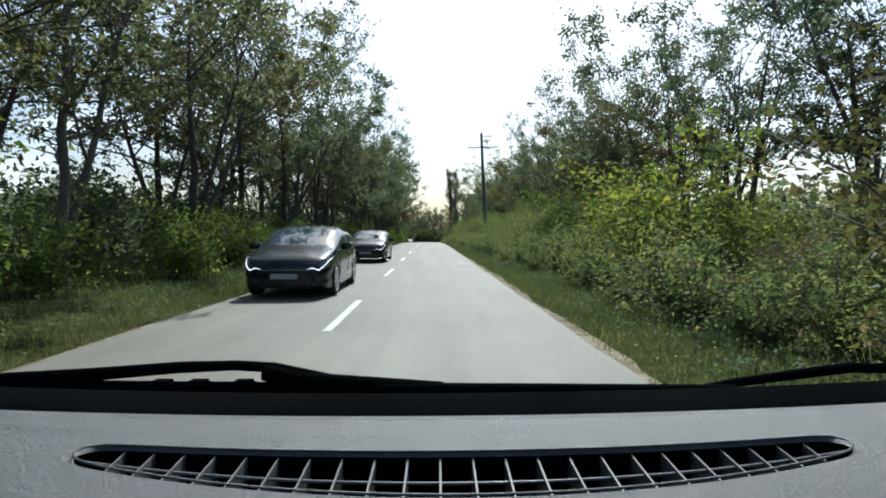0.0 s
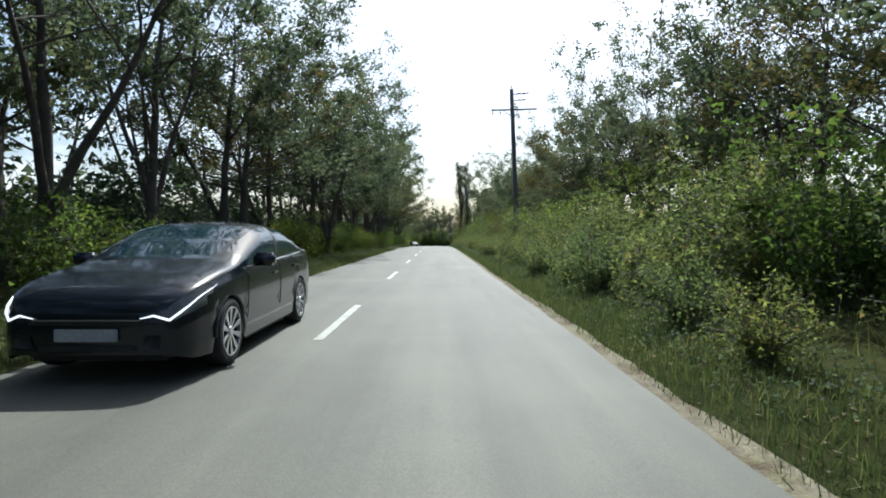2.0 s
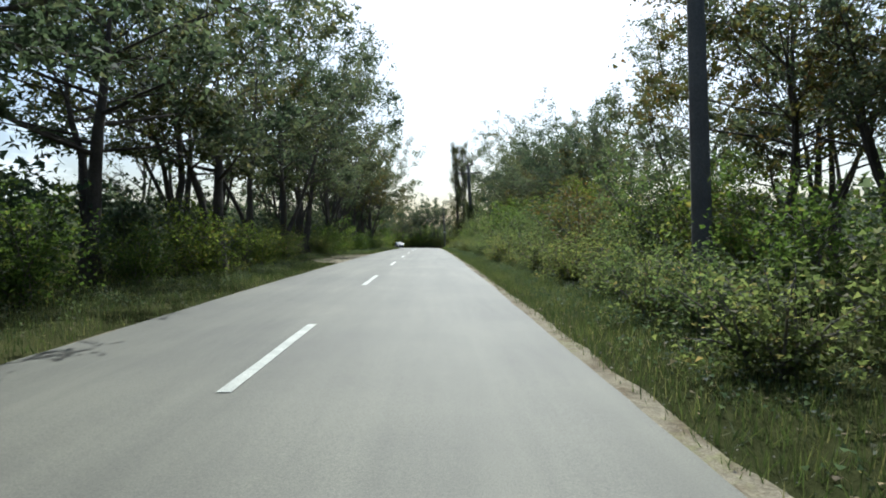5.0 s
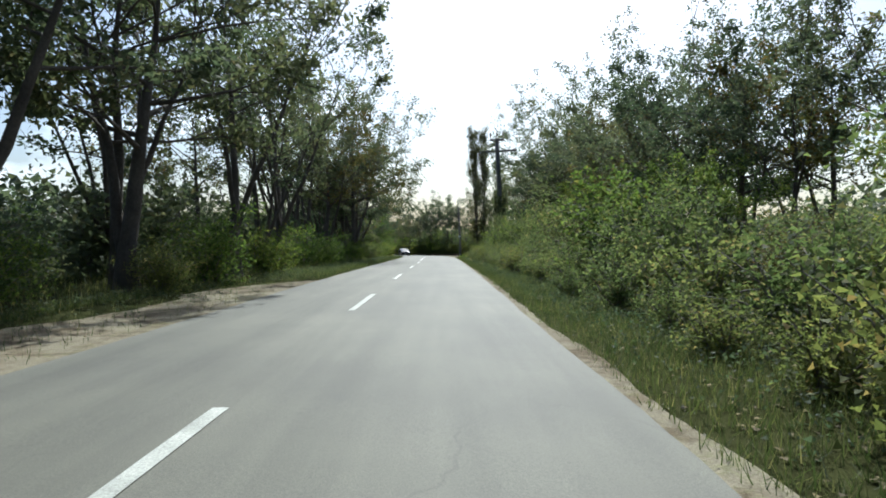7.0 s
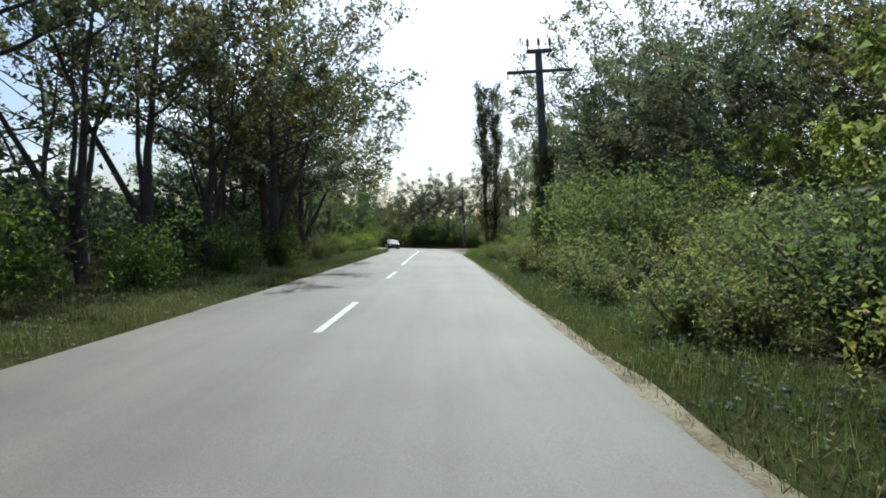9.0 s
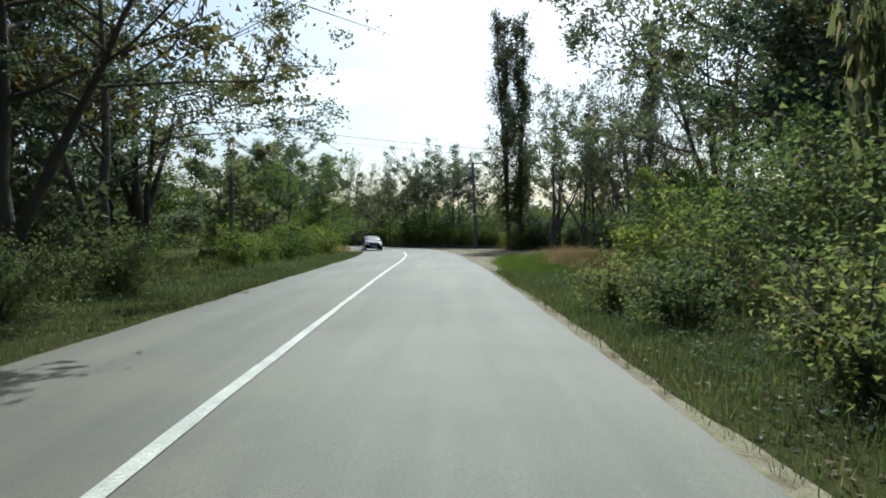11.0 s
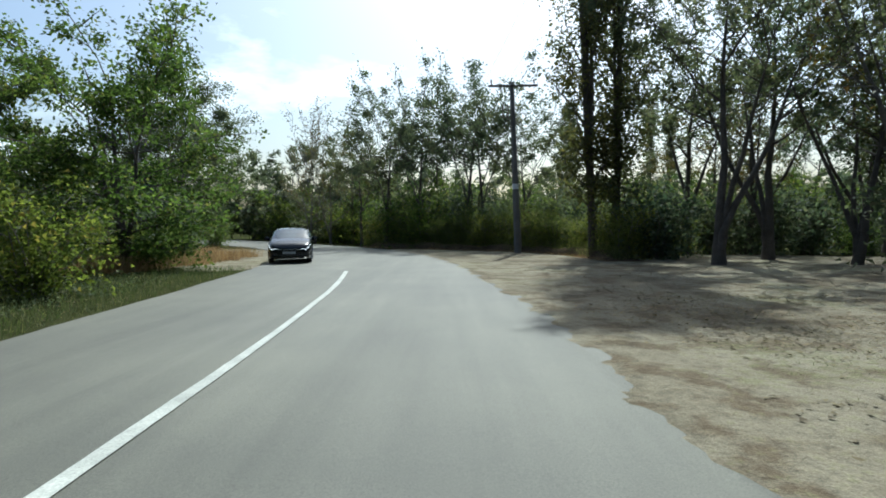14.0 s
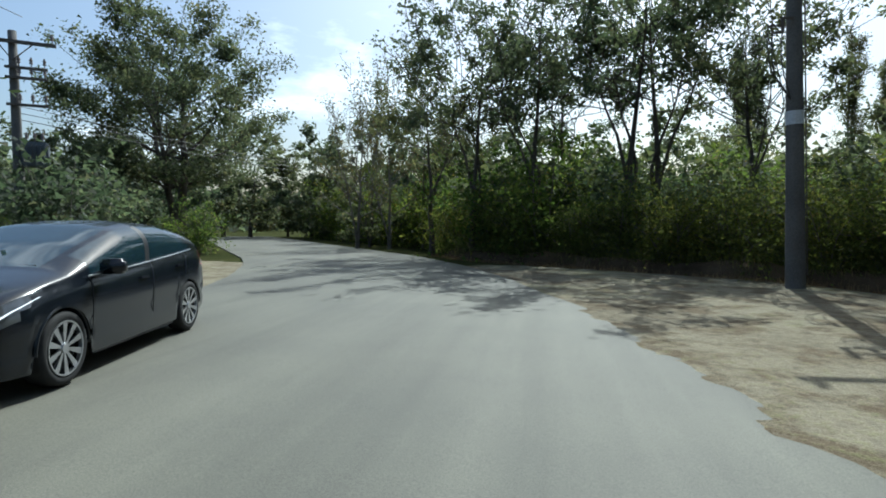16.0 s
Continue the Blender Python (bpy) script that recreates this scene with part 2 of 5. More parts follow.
def tree(seed, height, clear, radius, limbs, leaves, size, mat, bark, kind="spread", girth=0.16, rise=0.35, slope=0.15, label="", category="tree", jitter=0.38, name="tree", fork=0, plain=True, clump=0.6, parts_at=0.25, loose=False):
    rng = np.random.default_rng(seed)
    root = tagged(new(name), label, category)
    tubes, spots, lines = Tubes(), [], []
    stems = []
    for k in range(1 + fork):
        az0 = rng.uniform(0, 6.28)
        tilt = (0.004 if kind == 'column' else rng.uniform(0.0, 0.06)) if k == 0 else rng.uniform(0.03, 0.06) if kind == 'column' else rng.uniform(0.14, 0.3)
        n = 9
        z = np.linspace(0, height * (0.93 if k == 0 else rng.uniform(0.7, 0.9)), n)
        wob = np.cumsum(rng.normal(0, (0.006 if kind == 'column' else 0.02) * height / n * 2.2, (n, 2)), 0)
        wob[0] = 0
        lean = tilt * np.maximum(0, z - (0 if k == 0 else clear * parts_at))
        pts = np.stack([wob[:, 0] + lean * math.cos(az0), wob[:, 1] + lean * math.sin(az0), z], 1)
        if k == 0:
            pts[0, 2] = -0.15
        r = girth * (0.75 if k else 1.0) * (1 - np.linspace(0, 0.93, n)) ** 0.9
        r[0] *= 1.5 if k == 0 else 1
        stems.append((pts, r))
        lines.append((pts, r, 8))
    for i in range(limbs):
        pts, r = stems[i % len(stems)]
        top = pts[-1, 2]
        s = (i + rng.uniform(0.1, 0.9)) / limbs
        z = clear + s * (top - clear) * 0.97
        at = np.array([np.interp(z, pts[:, 2], pts[:, j]) for j in range(3)])
        rr = np.interp(z, pts[:, 2], r)
        ln = radius * crown_profile(kind, s) * rng.uniform(0.7, 1.15)
        az = i * 2.4 + rng.uniform(-0.5, 0.5)
        el = slope + 0.75 * s * s + rng.normal(0, 0.12)
        lp = limb(rng, at, az, el, ln / max(0.5, math.cos(min(1.2, el + rise * 0.4))), 6, rise * (1 if s > 0.25 else 0.3), 0.16)
        lines.append((lp[[0, 1, 2, 3, 4, 6]], np.linspace(max(0.02, rr * 0.55), 0.010, 6), 5))
        for j in range(6):
            q = 0.28 + 0.72 * (j + rng.uniform(0, 1)) / 6
            k = min(5, int(q * 6))
            st = lp[k] + (lp[k + 1] - lp[k]) * (q * 6 - k)
            sp = limb(rng, st, az + rng.choice([-1, 1]) * rng.uniform(0.4, 1.3), el + rng.normal(0.1, 0.4), max(0.5, ln * rng.uniform(0.25, 0.5)), 3, rise * 0.4 - 0.3, 0.3)
            if j % 2 or leaves < 2000:
                lines.append((sp[[0, 3]], (0.022, 0.006), 3))
            for q2 in (0.3, 0.6, 0.85, 1.0):
                a = min(2, int(q2 * 3))
                spots.append(sp[a] + (sp[a + 1] - sp[a]) * (q2 * 3 - a))
        spots += [lp[-1], lp[-2]]
    spots = np.array(spots)

    def gather(p):
        """Draws in what reaches far out of the crown."""
        far = np.maximum(np.hypot(p[:, 0], p[:, 1]), 1e-6)
        k = np.where(far > radius, (radius + (far - radius) * (1.0 if loose else 0.3)) / far, 1.0)
        return p * np.c_[k, k, np.ones(len(p))]

    spots = gather(spots)
    fit = (height - 0.4) / spots[:, 2].max()
    spots[:, 2] *= fit
    for pts, r, sides in lines:
        tubes.add(gather(pts) * [1, 1, fit], r, sides)
    part("trunk", tubes.mesh("trunk", bark), None, root)
    if leaves:
        # clusters hold unlike numbers of leaves, which leaves gaps in the crown
        weight = rng.gamma(clump, 1.0, len(spots))
        pick = rng.choice(len(spots), leaves, p=weight / weight.sum())
        c = spots[pick] + rng.uniform(-1, 1, (leaves, 3)) * rng.uniform(0.2, 1, (leaves, 1)) * jitter * 1.45 * [1, 1, 0.75]
        c[:, 2] = np.maximum(c[:, 2], 0.1)
        part("crown", leaf_mesh("crown", c, size, mat, rng, slim=0.64, plain=plain), None, root)
    return root


def shrub(seed, height, radius, leaves, size, mat, label, name="shrub", stems=12, plain=False):
    rng = np.random.default_rng(seed)
    root = tagged(new(name), label, "shrub")
    tubes, spots = Tubes(), []
    for i in range(stems):
        az = i * 2.4 + rng.uniform(-0.4, 0.4)
        reach = radius * math.sqrt((i + 0.5) / stems)
        el = math.atan2(height * (1.05 - 0.5 * (reach / radius) ** 2) * rng.uniform(0.75, 1.1), reach)
        ln = math.hypot(reach, height * (1 - 0.5 * (reach / radius) ** 2)) * rng.uniform(0.8, 1.1)
        st = (rng.normal(0, 0.15), rng.normal(0, 0.15), -0.05)
        lp = limb(rng, st, az, min(1.5, el + 0.25), ln, 6, -0.6, 0.15)
        tubes.add(lp[::2], np.linspace(0.03, 0.006, 4), 4)
        for j in range(7):
            q = 0.15 + 0.85 * (j + rng.uniform(0, 1)) / 7
            k = min(5, int(q * 6))
            p0 = lp[k] + (lp[k + 1] - lp[k]) * (q * 6 - k)
            sp = limb(rng, p0, rng.uniform(0, 6.28), rng.uniform(-0.2, 0.9), height * rng.uniform(0.12, 0.3), 3, -0.3, 0.3)
            if j % 4 == 0:
                tubes.add(sp[[0, 3]], [0.012, 0.005], 3)
            spots += [sp[1], sp[2], sp[3]]
    spots = np.array(spots)
    weight = rng.gamma(1.5, 1.0, len(spots))
    pick = rng.choice(len(spots), leaves, p=weight / weight.sum())
    c = spots[pick] + rng.normal(0, 0.07 * height, (leaves, 3))
    skirt = leaves // 6
    c[:skirt, 2] = rng.uniform(0.05, height * 0.35, skirt)
    c[:skirt, :2] *= rng.uniform(0.9, 1.15, (skirt, 1))
    c[:, 2] = np.maximum(c[:, 2], 0.04)
    part("stem_work", tubes.mesh("stem_work", M_TWIG), None, root)
    part("foliage", leaf_mesh("foliage", c, size, mat, rng, 0.15, 0.62, plain), None, root)
    return root


# ---------------------------------------------------------------- road, ground
def smooth_line(rows, step=1.0):
    """Even samples along rows of (y, values...), eased between them."""
    r = np.array(rows, float)
    y = np.arange(r[0, 0], r[-1, 0] + 0.01, step)
    cols = [y]
    for k in range(1, r.shape[1]):
        v = np.interp(y, r[:, 0], r[:, k])
        pad = np.r_[np.full(4, v[0]), v, v[-1] + (v[-1] - v[-2]) * np.arange(1, 5)]
        cols.append(np.convolve(pad, np.ones(9) / 9, "valid"))
    return np.stack(cols, 1)


# y, centre line, left edge, right edge, up to where the bend tightens
PLAN = smooth_line([(-60, 0, -2.45, 3.05), (100, 0, -2.45, 3.05), (112, -0.22, -2.65, 3.1), (124, -0.42, -3.1, 3.05), (134, -0.5, -3.35, 3.0),
                    (141, -0.8, -3.8, 2.75), (147, -1.35, -4.4, 2.25), (152, -2.2, -5.05, 1.6), (157, -3.3, -5.95, 0.6)])
LEFT = [(a[2], a[0]) for a in PLAN]
MID = [(a[1], a[0]) for a in PLAN]
RIGHT = [(a[3], a[0]) for a in PLAN]
# the bend: an arc that goes on to the left
head_to, cx, cy = radians(14), MID[-1][0], MID[-1][1]
for _ in range(48):
    head_to = min(radians(36), head_to + 0.026)
    cx, cy = cx - math.sin(head_to), cy + math.cos(head_to)
    nx, ny = math.cos(head_to), math.sin(head_to)
    MID.append((cx, cy))
    LEFT.append((cx - 2.75 * nx, cy - 2.75 * ny))
    RIGHT.append((cx + 3.6 * nx, cy + 3.6 * ny))


def strip(name, left, right, across, z, mat, ragged=0.0, seed=0, thick=0.0, crown=0.0):
    """A sheet between two lines, with ragged sides and, if thick, an edge that goes down."""
    rng = np.random.default_rng(seed)
    lf, rt = np.array(left, float), np.array(right, float)
    n = len(lf)
    fine = 4
    i = np.arange(0, n - 1 + 1e-6, 1 / fine)
    lf = np.stack([np.interp(i, np.arange(n), lf[:, k]) for k in (0, 1)], 1)
    rt = np.stack([np.interp(i, np.arange(n), rt[:, k]) for k in (0, 1)], 1)
    n = len(lf)
    side = rt - lf
    side /= np.linalg.norm(side, axis=1, keepdims=True) + 1e-9
    def rag():
        w, w2 = rng.normal(0, 1, n + 4), rng.normal(0, 1, n + 24)
        return (np.convolve(w, np.ones(5) / 5, "valid") + 0.8 * np.convolve(w2, np.ones(25) / 8, "valid"))[:, None]
    lf = lf - side * rag() * ragged
    rt = rt + side * rag() * ragged
    s = np.linspace(0, 1, across + 1)
    g = lf[:, None] + (rt - lf)[:, None] * s[None, :, None]
    zz = z + crown * (1 - (2 * s - 1) ** 2)
    v = np.concatenate([g, np.broadcast_to(zz[None, :, None], (n, across + 1, 1))], 2)
    if thick:
        a, b = v[:, :1].copy(), v[:, -1:].copy()
        a[..., 2] -= thick
        b[..., 2] -= thick
        v = np.concatenate([a, v, b], 1)
    w = v.shape[1]
    f = [(r * w + c, r * w + c + 1, (r + 1) * w + c + 1, (r + 1) * w + c) for r in range(n - 1) for c in range(w - 1)]
    return mesh_of(name, v.reshape(-1, 3), f, mat, not thick)


def shift(line, d):
    a = np.array(line, float)
    t = np.gradient(a, axis=0)
    t /= np.linalg.norm(t, axis=1, keepdims=True)
    return a + d * np.stack([t[:, 1], -t[:, 0]], 1)


def relief(x, y):
    """Height of the ground: level by the road, rough and slightly raised in the woods."""
    i = np.clip(y + 60, 0, len(MID) - 1)
    off = np.abs(x - np.interp(np.minimum(y, 157), [m[1] for m in MID[:218]], [m[0] for m in MID[:218]]))
    k = np.clip((off - 4.0) / 5.0, 0, 1)
    return -0.07 + k * 0.25 * (np.sin(x * 0.9 + y * 0.35) * 0.5 + np.sin(y * 0.6 - x * 0.3) * 0.5 + 0.3) * (y < 132)


def ground():
    gx = np.r_[-2500, -800, -250, -90, np.arange(-40, 45, 1.25), 90, 250, 800, 2500]
    gy = np.r_[-2500, -800, -250, -90, np.arange(-40, 225, 1.25), 300, 800, 2500]
    X, Y = np.meshgrid(gx, gy)
    Z = relief(X, Y)
    v = np.stack([X, Y, Z], -1).reshape(-1, 3)
    w = len(gx)
    f = [(r * w + c, r * w + c + 1, (r + 1) * w + c + 1, (r + 1) * w + c) for r in range(len(gy) - 1) for c in range(w - 1)]
    ob = new("ground", mesh_of("ground", v, f, M_GROUND, True))
    return tagged(ob, "dark woodland soil with leaf litter beside the road", "ground", kind="structure")


ground()
road = tagged(new("road", strip("road", LEFT, RIGHT, 8, -0.025, M_ROAD, 0.022, 3, 0.08, 0.022)), "pale grey worn asphalt country road", "road", kind="structure")
# sandy shoulders
cut = 192
tagged(new("road_shoulder", strip("road_shoulder", shift(RIGHT, -0.25)[:cut], shift(RIGHT, 0.2)[:cut], 3, -0.045, M_DIRT, 0.055, 5)), "narrow sandy gravel shoulder along the road", "shoulder", kind="structure")
tagged(new("road_shoulder", strip("road_shoulder", shift(LEFT, -0.08)[:cut + 6], shift(LEFT, 0.2)[:cut + 6], 3, -0.047, M_DIRT, 0.05, 6)), "narrow sandy shoulder with short grass beside it", "shoulder", kind="structure")


def blob(name, outline, z, mat, seed, label, category):
    """A patch of ground with a ragged outline."""
    rng = np.random.default_rng(seed)
    o = np.array(outline, float)
    ring = np.r_[o, o[:1]]
    far = np.r_[0, np.cumsum(np.linalg.norm(np.diff(ring, axis=0), axis=1))]
    n = int(far[-1] / 0.4)
    s = np.arange(n) * far[-1] / n
    p = np.stack([np.interp(s, far, ring[:, c]) for c in (0, 1)], 1)
    k = np.ones(5) / 5
    for c in (0, 1):
        p[:, c] = np.convolve(np.r_[p[-2:, c], p[:, c], p[:2, c]], k, "valid")
    p += rng.normal(0, 0.07, (n, 2))
    v = np.concatenate([np.c_[p, np.full(n, z)], np.c_[p, np.full(n, z - 0.06)]])
    f = [(j, (j + 1) % n, n + (j + 1) % n, n + j) for j in range(n)] + [list(range(n))]
    return tagged(new(name, mesh_of(name, v, f, mat)), label, category, kind="structure")


blob("pull_off", [(1.4, 134.0), (2.4, 125.5), (3.3, 124.5), (4.2, 128.5), (5.2, 131.2), (8, 132.3), (14, 134.5), (24, 139), (33, 143), (34, 153), (20, 158), (12, 160), (5, 163), (-1.5, 166.5), (-5, 163.5), (-1.0, 156), (0.4, 148)], -0.058, M_DIRT, 11,
     "pale sandy lay-by beside the bend", "lay-by")
blob("pull_off", [(-4.6, 149.5), (-6.2, 148.5), (-9.5, 153), (-12, 160), (-12, 166), (-8.5, 165), (-6.6, 159)], -0.06, M_DIRT, 12, "pale sandy patch of bare ground at the inside of the bend", "lay-by")

blob("bare_patch", [(-2.3, 65.5), (-3.3, 66.5), (-4.6, 69.5), (-5.0, 73.5), (-4.4, 77.5), (-3.2, 80.5), (-2.3, 81.5)], -0.048, M_DIRT, 13, "trodden sandy patch beside the road", "bare ground")


def sand_drift():
    """Loose sand that thins out over the edge of the asphalt."""
    rng = np.random.default_rng(15)
    s, d = np.arange(184, 219, 0.12), np.linspace(-0.75, 0.6, 19)
    a, b = np.array(RIGHT, float), np.array(shift(RIGHT, 1.0), float)
    k = np.arange(len(a))
    S, D = np.meshgrid(s, d, indexing="ij")
    P = [np.interp(S, k, a[:, c]) + D * (np.interp(S, k, b[:, c]) - np.interp(S, k, a[:, c])) for c in (0, 1)]
    rough = sum(np.sin(P[0] * f * math.cos(g) + P[1] * f * math.sin(g) + g * 5) * w for f, g, w in ((1.3, 0.5, 0.5), (2.9, 2.0, 0.4), (6.1, 1.2, 0.35), (11.0, 2.7, 0.3), (17.0, 0.2, 0.22))) + rng.normal(0, 0.25, S.shape)
    over = np.maximum(0, -D) / 6.2
    z = -0.025 + 0.088 * over * (1 - over) + 0.004 + 0.0042 * rough - 0.016 * np.maximum(0, -D / 0.5) ** 1.2 - 0.06 * np.maximum(0, D - 0.2) - 0.075 * np.clip((188 - S) / 4, 0, 1) ** 1.5 - 0.06 * np.clip(S - 217, 0, 1)
    m = len(d)
    f = [(r * m + c, r * m + c + 1, (r + 1) * m + c + 1, (r + 1) * m + c) for r in range(len(s) - 1) for c in range(m - 1)]
    v = np.stack([P[0], P[1], z], -1).reshape(-1, 3)
    return tagged(new("sand_drift", mesh_of("sand_drift", v, [q[::-1] for q in f], M_DIRT, True)), "loose sand blown over the edge of the asphalt", "sand", kind="structure")


sand_drift()

# the low earth bank between lay-by and hedge
BANK = np.array([(-4.6, 171.0), (-3.2, 168.8), (-1.4, 167.0), (0.8, 165.6), (3.0, 164.0), (4.8, 162.5), (6.0, 160.9), (6.8, 158.8), (7.2, 156.3), (7.6, 153.6)])
BANK_FAR = np.r_[0, np.cumsum(np.linalg.norm(np.diff(BANK, axis=0), axis=1))]
BANK_LONG = float(BANK_FAR[-1])


def bank_at(s):
    """Place on the bank's foot and the direction away from the road."""
    x, y = (np.interp(s, BANK_FAR, BANK[:, c]) for c in (0, 1))
    dx, dy = (np.interp(s + 0.4, BANK_FAR, BANK[:, c]) - np.interp(s - 0.4, BANK_FAR, BANK[:, c]) for c in (0, 1))
    ln = math.hypot(dx, dy)
    return float(x), float(y), float(-dy / ln), float(dx / ln)


def bank():
    rng = np.random.default_rng(61)
    n = int(BANK_LONG / 0.16)
    prof = np.array([(-0.05, -0.09), (0.06, 0.06), (0.16, 0.2), (0.34, 0.3), (0.6, 0.33), (1.0, 0.27), (1.9, -0.09)])
    v = []
    for s in np.linspace(0, BANK_LONG, n):
        x, y, nx, ny = bank_at(s)
        h = min(1.0, s / 1.5, (BANK_LONG - s) / 1.5) * (0.86 + 0.2 * math.sin(s * 1.7) * math.sin(s * 0.6 + 1))
        w = 0.12 * math.sin(s * 1.1) + 0.06 * math.sin(s * 3.7)
        v += [(x + (d + w) * nx + rng.normal(0, 0.02), y + (d + w) * ny + rng.normal(0, 0.02), -0.09 + (z + 0.09) * h + rng.normal(0, 0.018) * (0 < k < 6)) for k, (d, z) in enumerate(prof)]
    m = len(prof)
    f = [(r * m + c, r * m + c + 1, (r + 1) * m + c + 1, (r + 1) * m + c) for r in range(n - 1) for c in range(m - 1)]
    return tagged(new("earth_bank", mesh_of("earth_bank", v, [q[::-1] for q in f], M_BANK, True)), "low dark brown earth bank at the back of the lay-by", "bank", kind="structure")


bank()

# markings: each dash and the solid line are parts of the road
dash_me = strip("lane_dash", [(-0.06, 0), (-0.06, 1), (-0.06, 2), (-0.06, 3.2)], [(0.06, 0), (0.06, 1), (0.06, 2), (0.06, 3.2)], 1, 0.004, M_LINE, 0.006, 4)
for k in range(-3, 12):
    d = part("lane_dash", dash_me, None, road)
    d.location = (0, 9.0 * k, 0)
part("centre_line", strip("centre_line", shift(MID, -0.055)[167:209], shift(MID, 0.055)[167:209], 1, 0.005, M_LINE, 0.008, 8), None, road, "worn white solid centre line")

# ---------------------------------------------------------------- woods
RNG = np.random.default_rng(77)


def spread(thing, spots, lo=0.88, hi=1.12, group=""):
    """The thing at the first spot, copies at the others: x, y and, if given, a size."""
    for k, s in enumerate(spots):
        x, y = s[0], s[1]
        sc = s[2] if len(s) > 2 else RNG.uniform(lo, hi)
        z = float(relief(np.array([x]), np.array([y]))[0])
        m = pose(x, y, z, RNG.normal(0, 1.5), RNG.normal(0, 1.5), RNG.uniform(0, 360)) @ Matrix.Diagonal((sc, sc, sc * RNG.uniform(0.95, 1.06), 1))
        if k == 0:
            first = (thing, m)
        else:
            copy_thing(thing, m)
    first[0].matrix_basis = first[1]
    if group:
        tagged(thing, group=group)


M_LOW = leafy("bright tree leaves", [(0.0, (0.054, 0.078, 0.028)), (0.5, (0.098, 0.132, 0.043)), (0.85, (0.145, 0.18, 0.058)), (1.0, (0.2, 0.17, 0.07))], 0.68, 0.62, (1.32, 1.42, 0.82))
OAK_A = tree(1, 12.6, 4.8, 5.4, 24, 11000, 0.135, M_LEAF, M_BARK, "spread", 0.21, fork=1, slope=0.42, rise=0.25, label="tall broadleaf roadside tree with dark green crown", jitter=0.37)
OAK_B = tree(2, 13.4, 5.4, 5.0, 24, 9800, 0.135, M_LEAF, M_BARK, "vase", 0.19, fork=2, slope=0.5, rise=0.25, label="tall forked roadside tree with dark green crown", jitter=0.37)
OAK_C = tree(3, 12.0, 4.6, 4.8, 22, 8400, 0.13, M_DRY, M_BARK, "spread", 0.17, fork=1, slope=0.5, rise=0.25, label="broadleaf tree with thinning brownish green crown", jitter=0.37)
OAK_D = tree(4, 13.6, 6.2, 4.4, 20, 7400, 0.13, M_LEAF, M_BARK, "vase", 0.16, fork=2, slope=0.6, rise=0.2, label="slender broadleaf tree with open airy crown", jitter=0.32)
BARE = tree(5, 12.5, 3.0, 3.0, 22, 1300, 0.14, M_DRY, M_TWIG, "vase", 0.13, rise=0.8, slope=0.7, fork=1, label="half-bare grey tree with few dry leaves")
LOW = tree(6, 6.4, 0.4, 3.1, 20, 14000, 0.094, M_LOW, M_BARK, "spread", 0.1, label="low bright green tree leafy to the ground", fork=1, jitter=0.3)
DARK = tree(8, 7.2, 0.5, 2.8, 15, 4300, 0.195, M_LEAF, M_BARK, "spread", 0.1, label="low dense dark green tree", fork=1, jitter=0.3)
POPLAR = tree(7, 20.5, 1.5, 1.5, 60, 13500, 0.15, M_POPLAR, M_BARK, "column", 0.165, rise=0.35, slope=0.9, label="tall narrow poplar with grey-green leaves and several stems", jitter=0.5, fork=2, clump=1.1)
THIN = tree(12, 11.5, 4.5, 3.2, 15, 3400, 0.12, M_LEAF, M_BARK, "vase", 0.13, rise=0.5, slope=0.55, fork=3, label="slender forked tree with dark bare stems and thin crown", jitter=0.3)
LOW_NEAR = tree(11, 7.8, 0.4, 3.5, 34, 27000, 0.108, M_LOW, M_BARK, "spread", 0.11, label="yellow-green young tree leafy to the ground at the bend", fork=3, jitter=0.34, plain=False, loose=True, clump=1.0)
SUMAC = tree(9, 7.4, 3.6, 2.6, 17, 13000, 0.062, M_LEAF, M_BARK, "spread", 0.075, rise=0.25, slope=0.12, label="spindly young tree with tiered feathery branches", jitter=0.11, clump=2.0)
BIG = tree(14, 13.4, 4.0, 5.5, 56, 46000, 0.15, M_LEAF, M_BARK, "spread", 0.32, rise=0.1, slope=0.42, fork=3, clump=0.7, label="big broad-crowned forked tree at the inside of the bend", jitter=0.58)
OVER = tree(31, 11.8, 5.8, 6.8, 34, 16000, 0.13, M_LEAF, M_BARK, "spread", 0.2, fork=3, slope=0.22, rise=-0.1, label="leaning roadside tree with long branches hanging over the road", jitter=0.36, loose=True)
ACACIA = tree(32, 11.4, 6.0, 3.7, 24, 6000, 0.125, M_LEAF, M_BARK, "spread", 0.12, fork=2, slope=0.5, rise=0.2, label="slender tree with clear dark stems and leafy rounded top", jitter=0.33, clump=0.3, parts_at=0.62)
BUSH_A = shrub(21, 3.4, 2.3, 9200, 0.077, M_SHRUB, "dense green roadside shrub", stems=15, plain=True)
BUSH_B = shrub(22, 2.6, 2.1, 8000, 0.072, M_SHRUB, "rambling light green roadside shrub", stems=15, plain=True)
BUSH_C = shrub(23, 4.4, 2.6, 1900, 0.225, M_LEAF, "tall dark green shrub under the trees", plain=True)
BUSH_D = shrub(24, 1.5, 1.4, 2600, 0.075, M_SHRUB, "low green bramble bush at the road verge", plain=True)
BUSH_E = shrub(25, 3.0, 2.2, 4300, 0.11, M_LOW, "dusky green shrub below the roadside trees", plain=True)

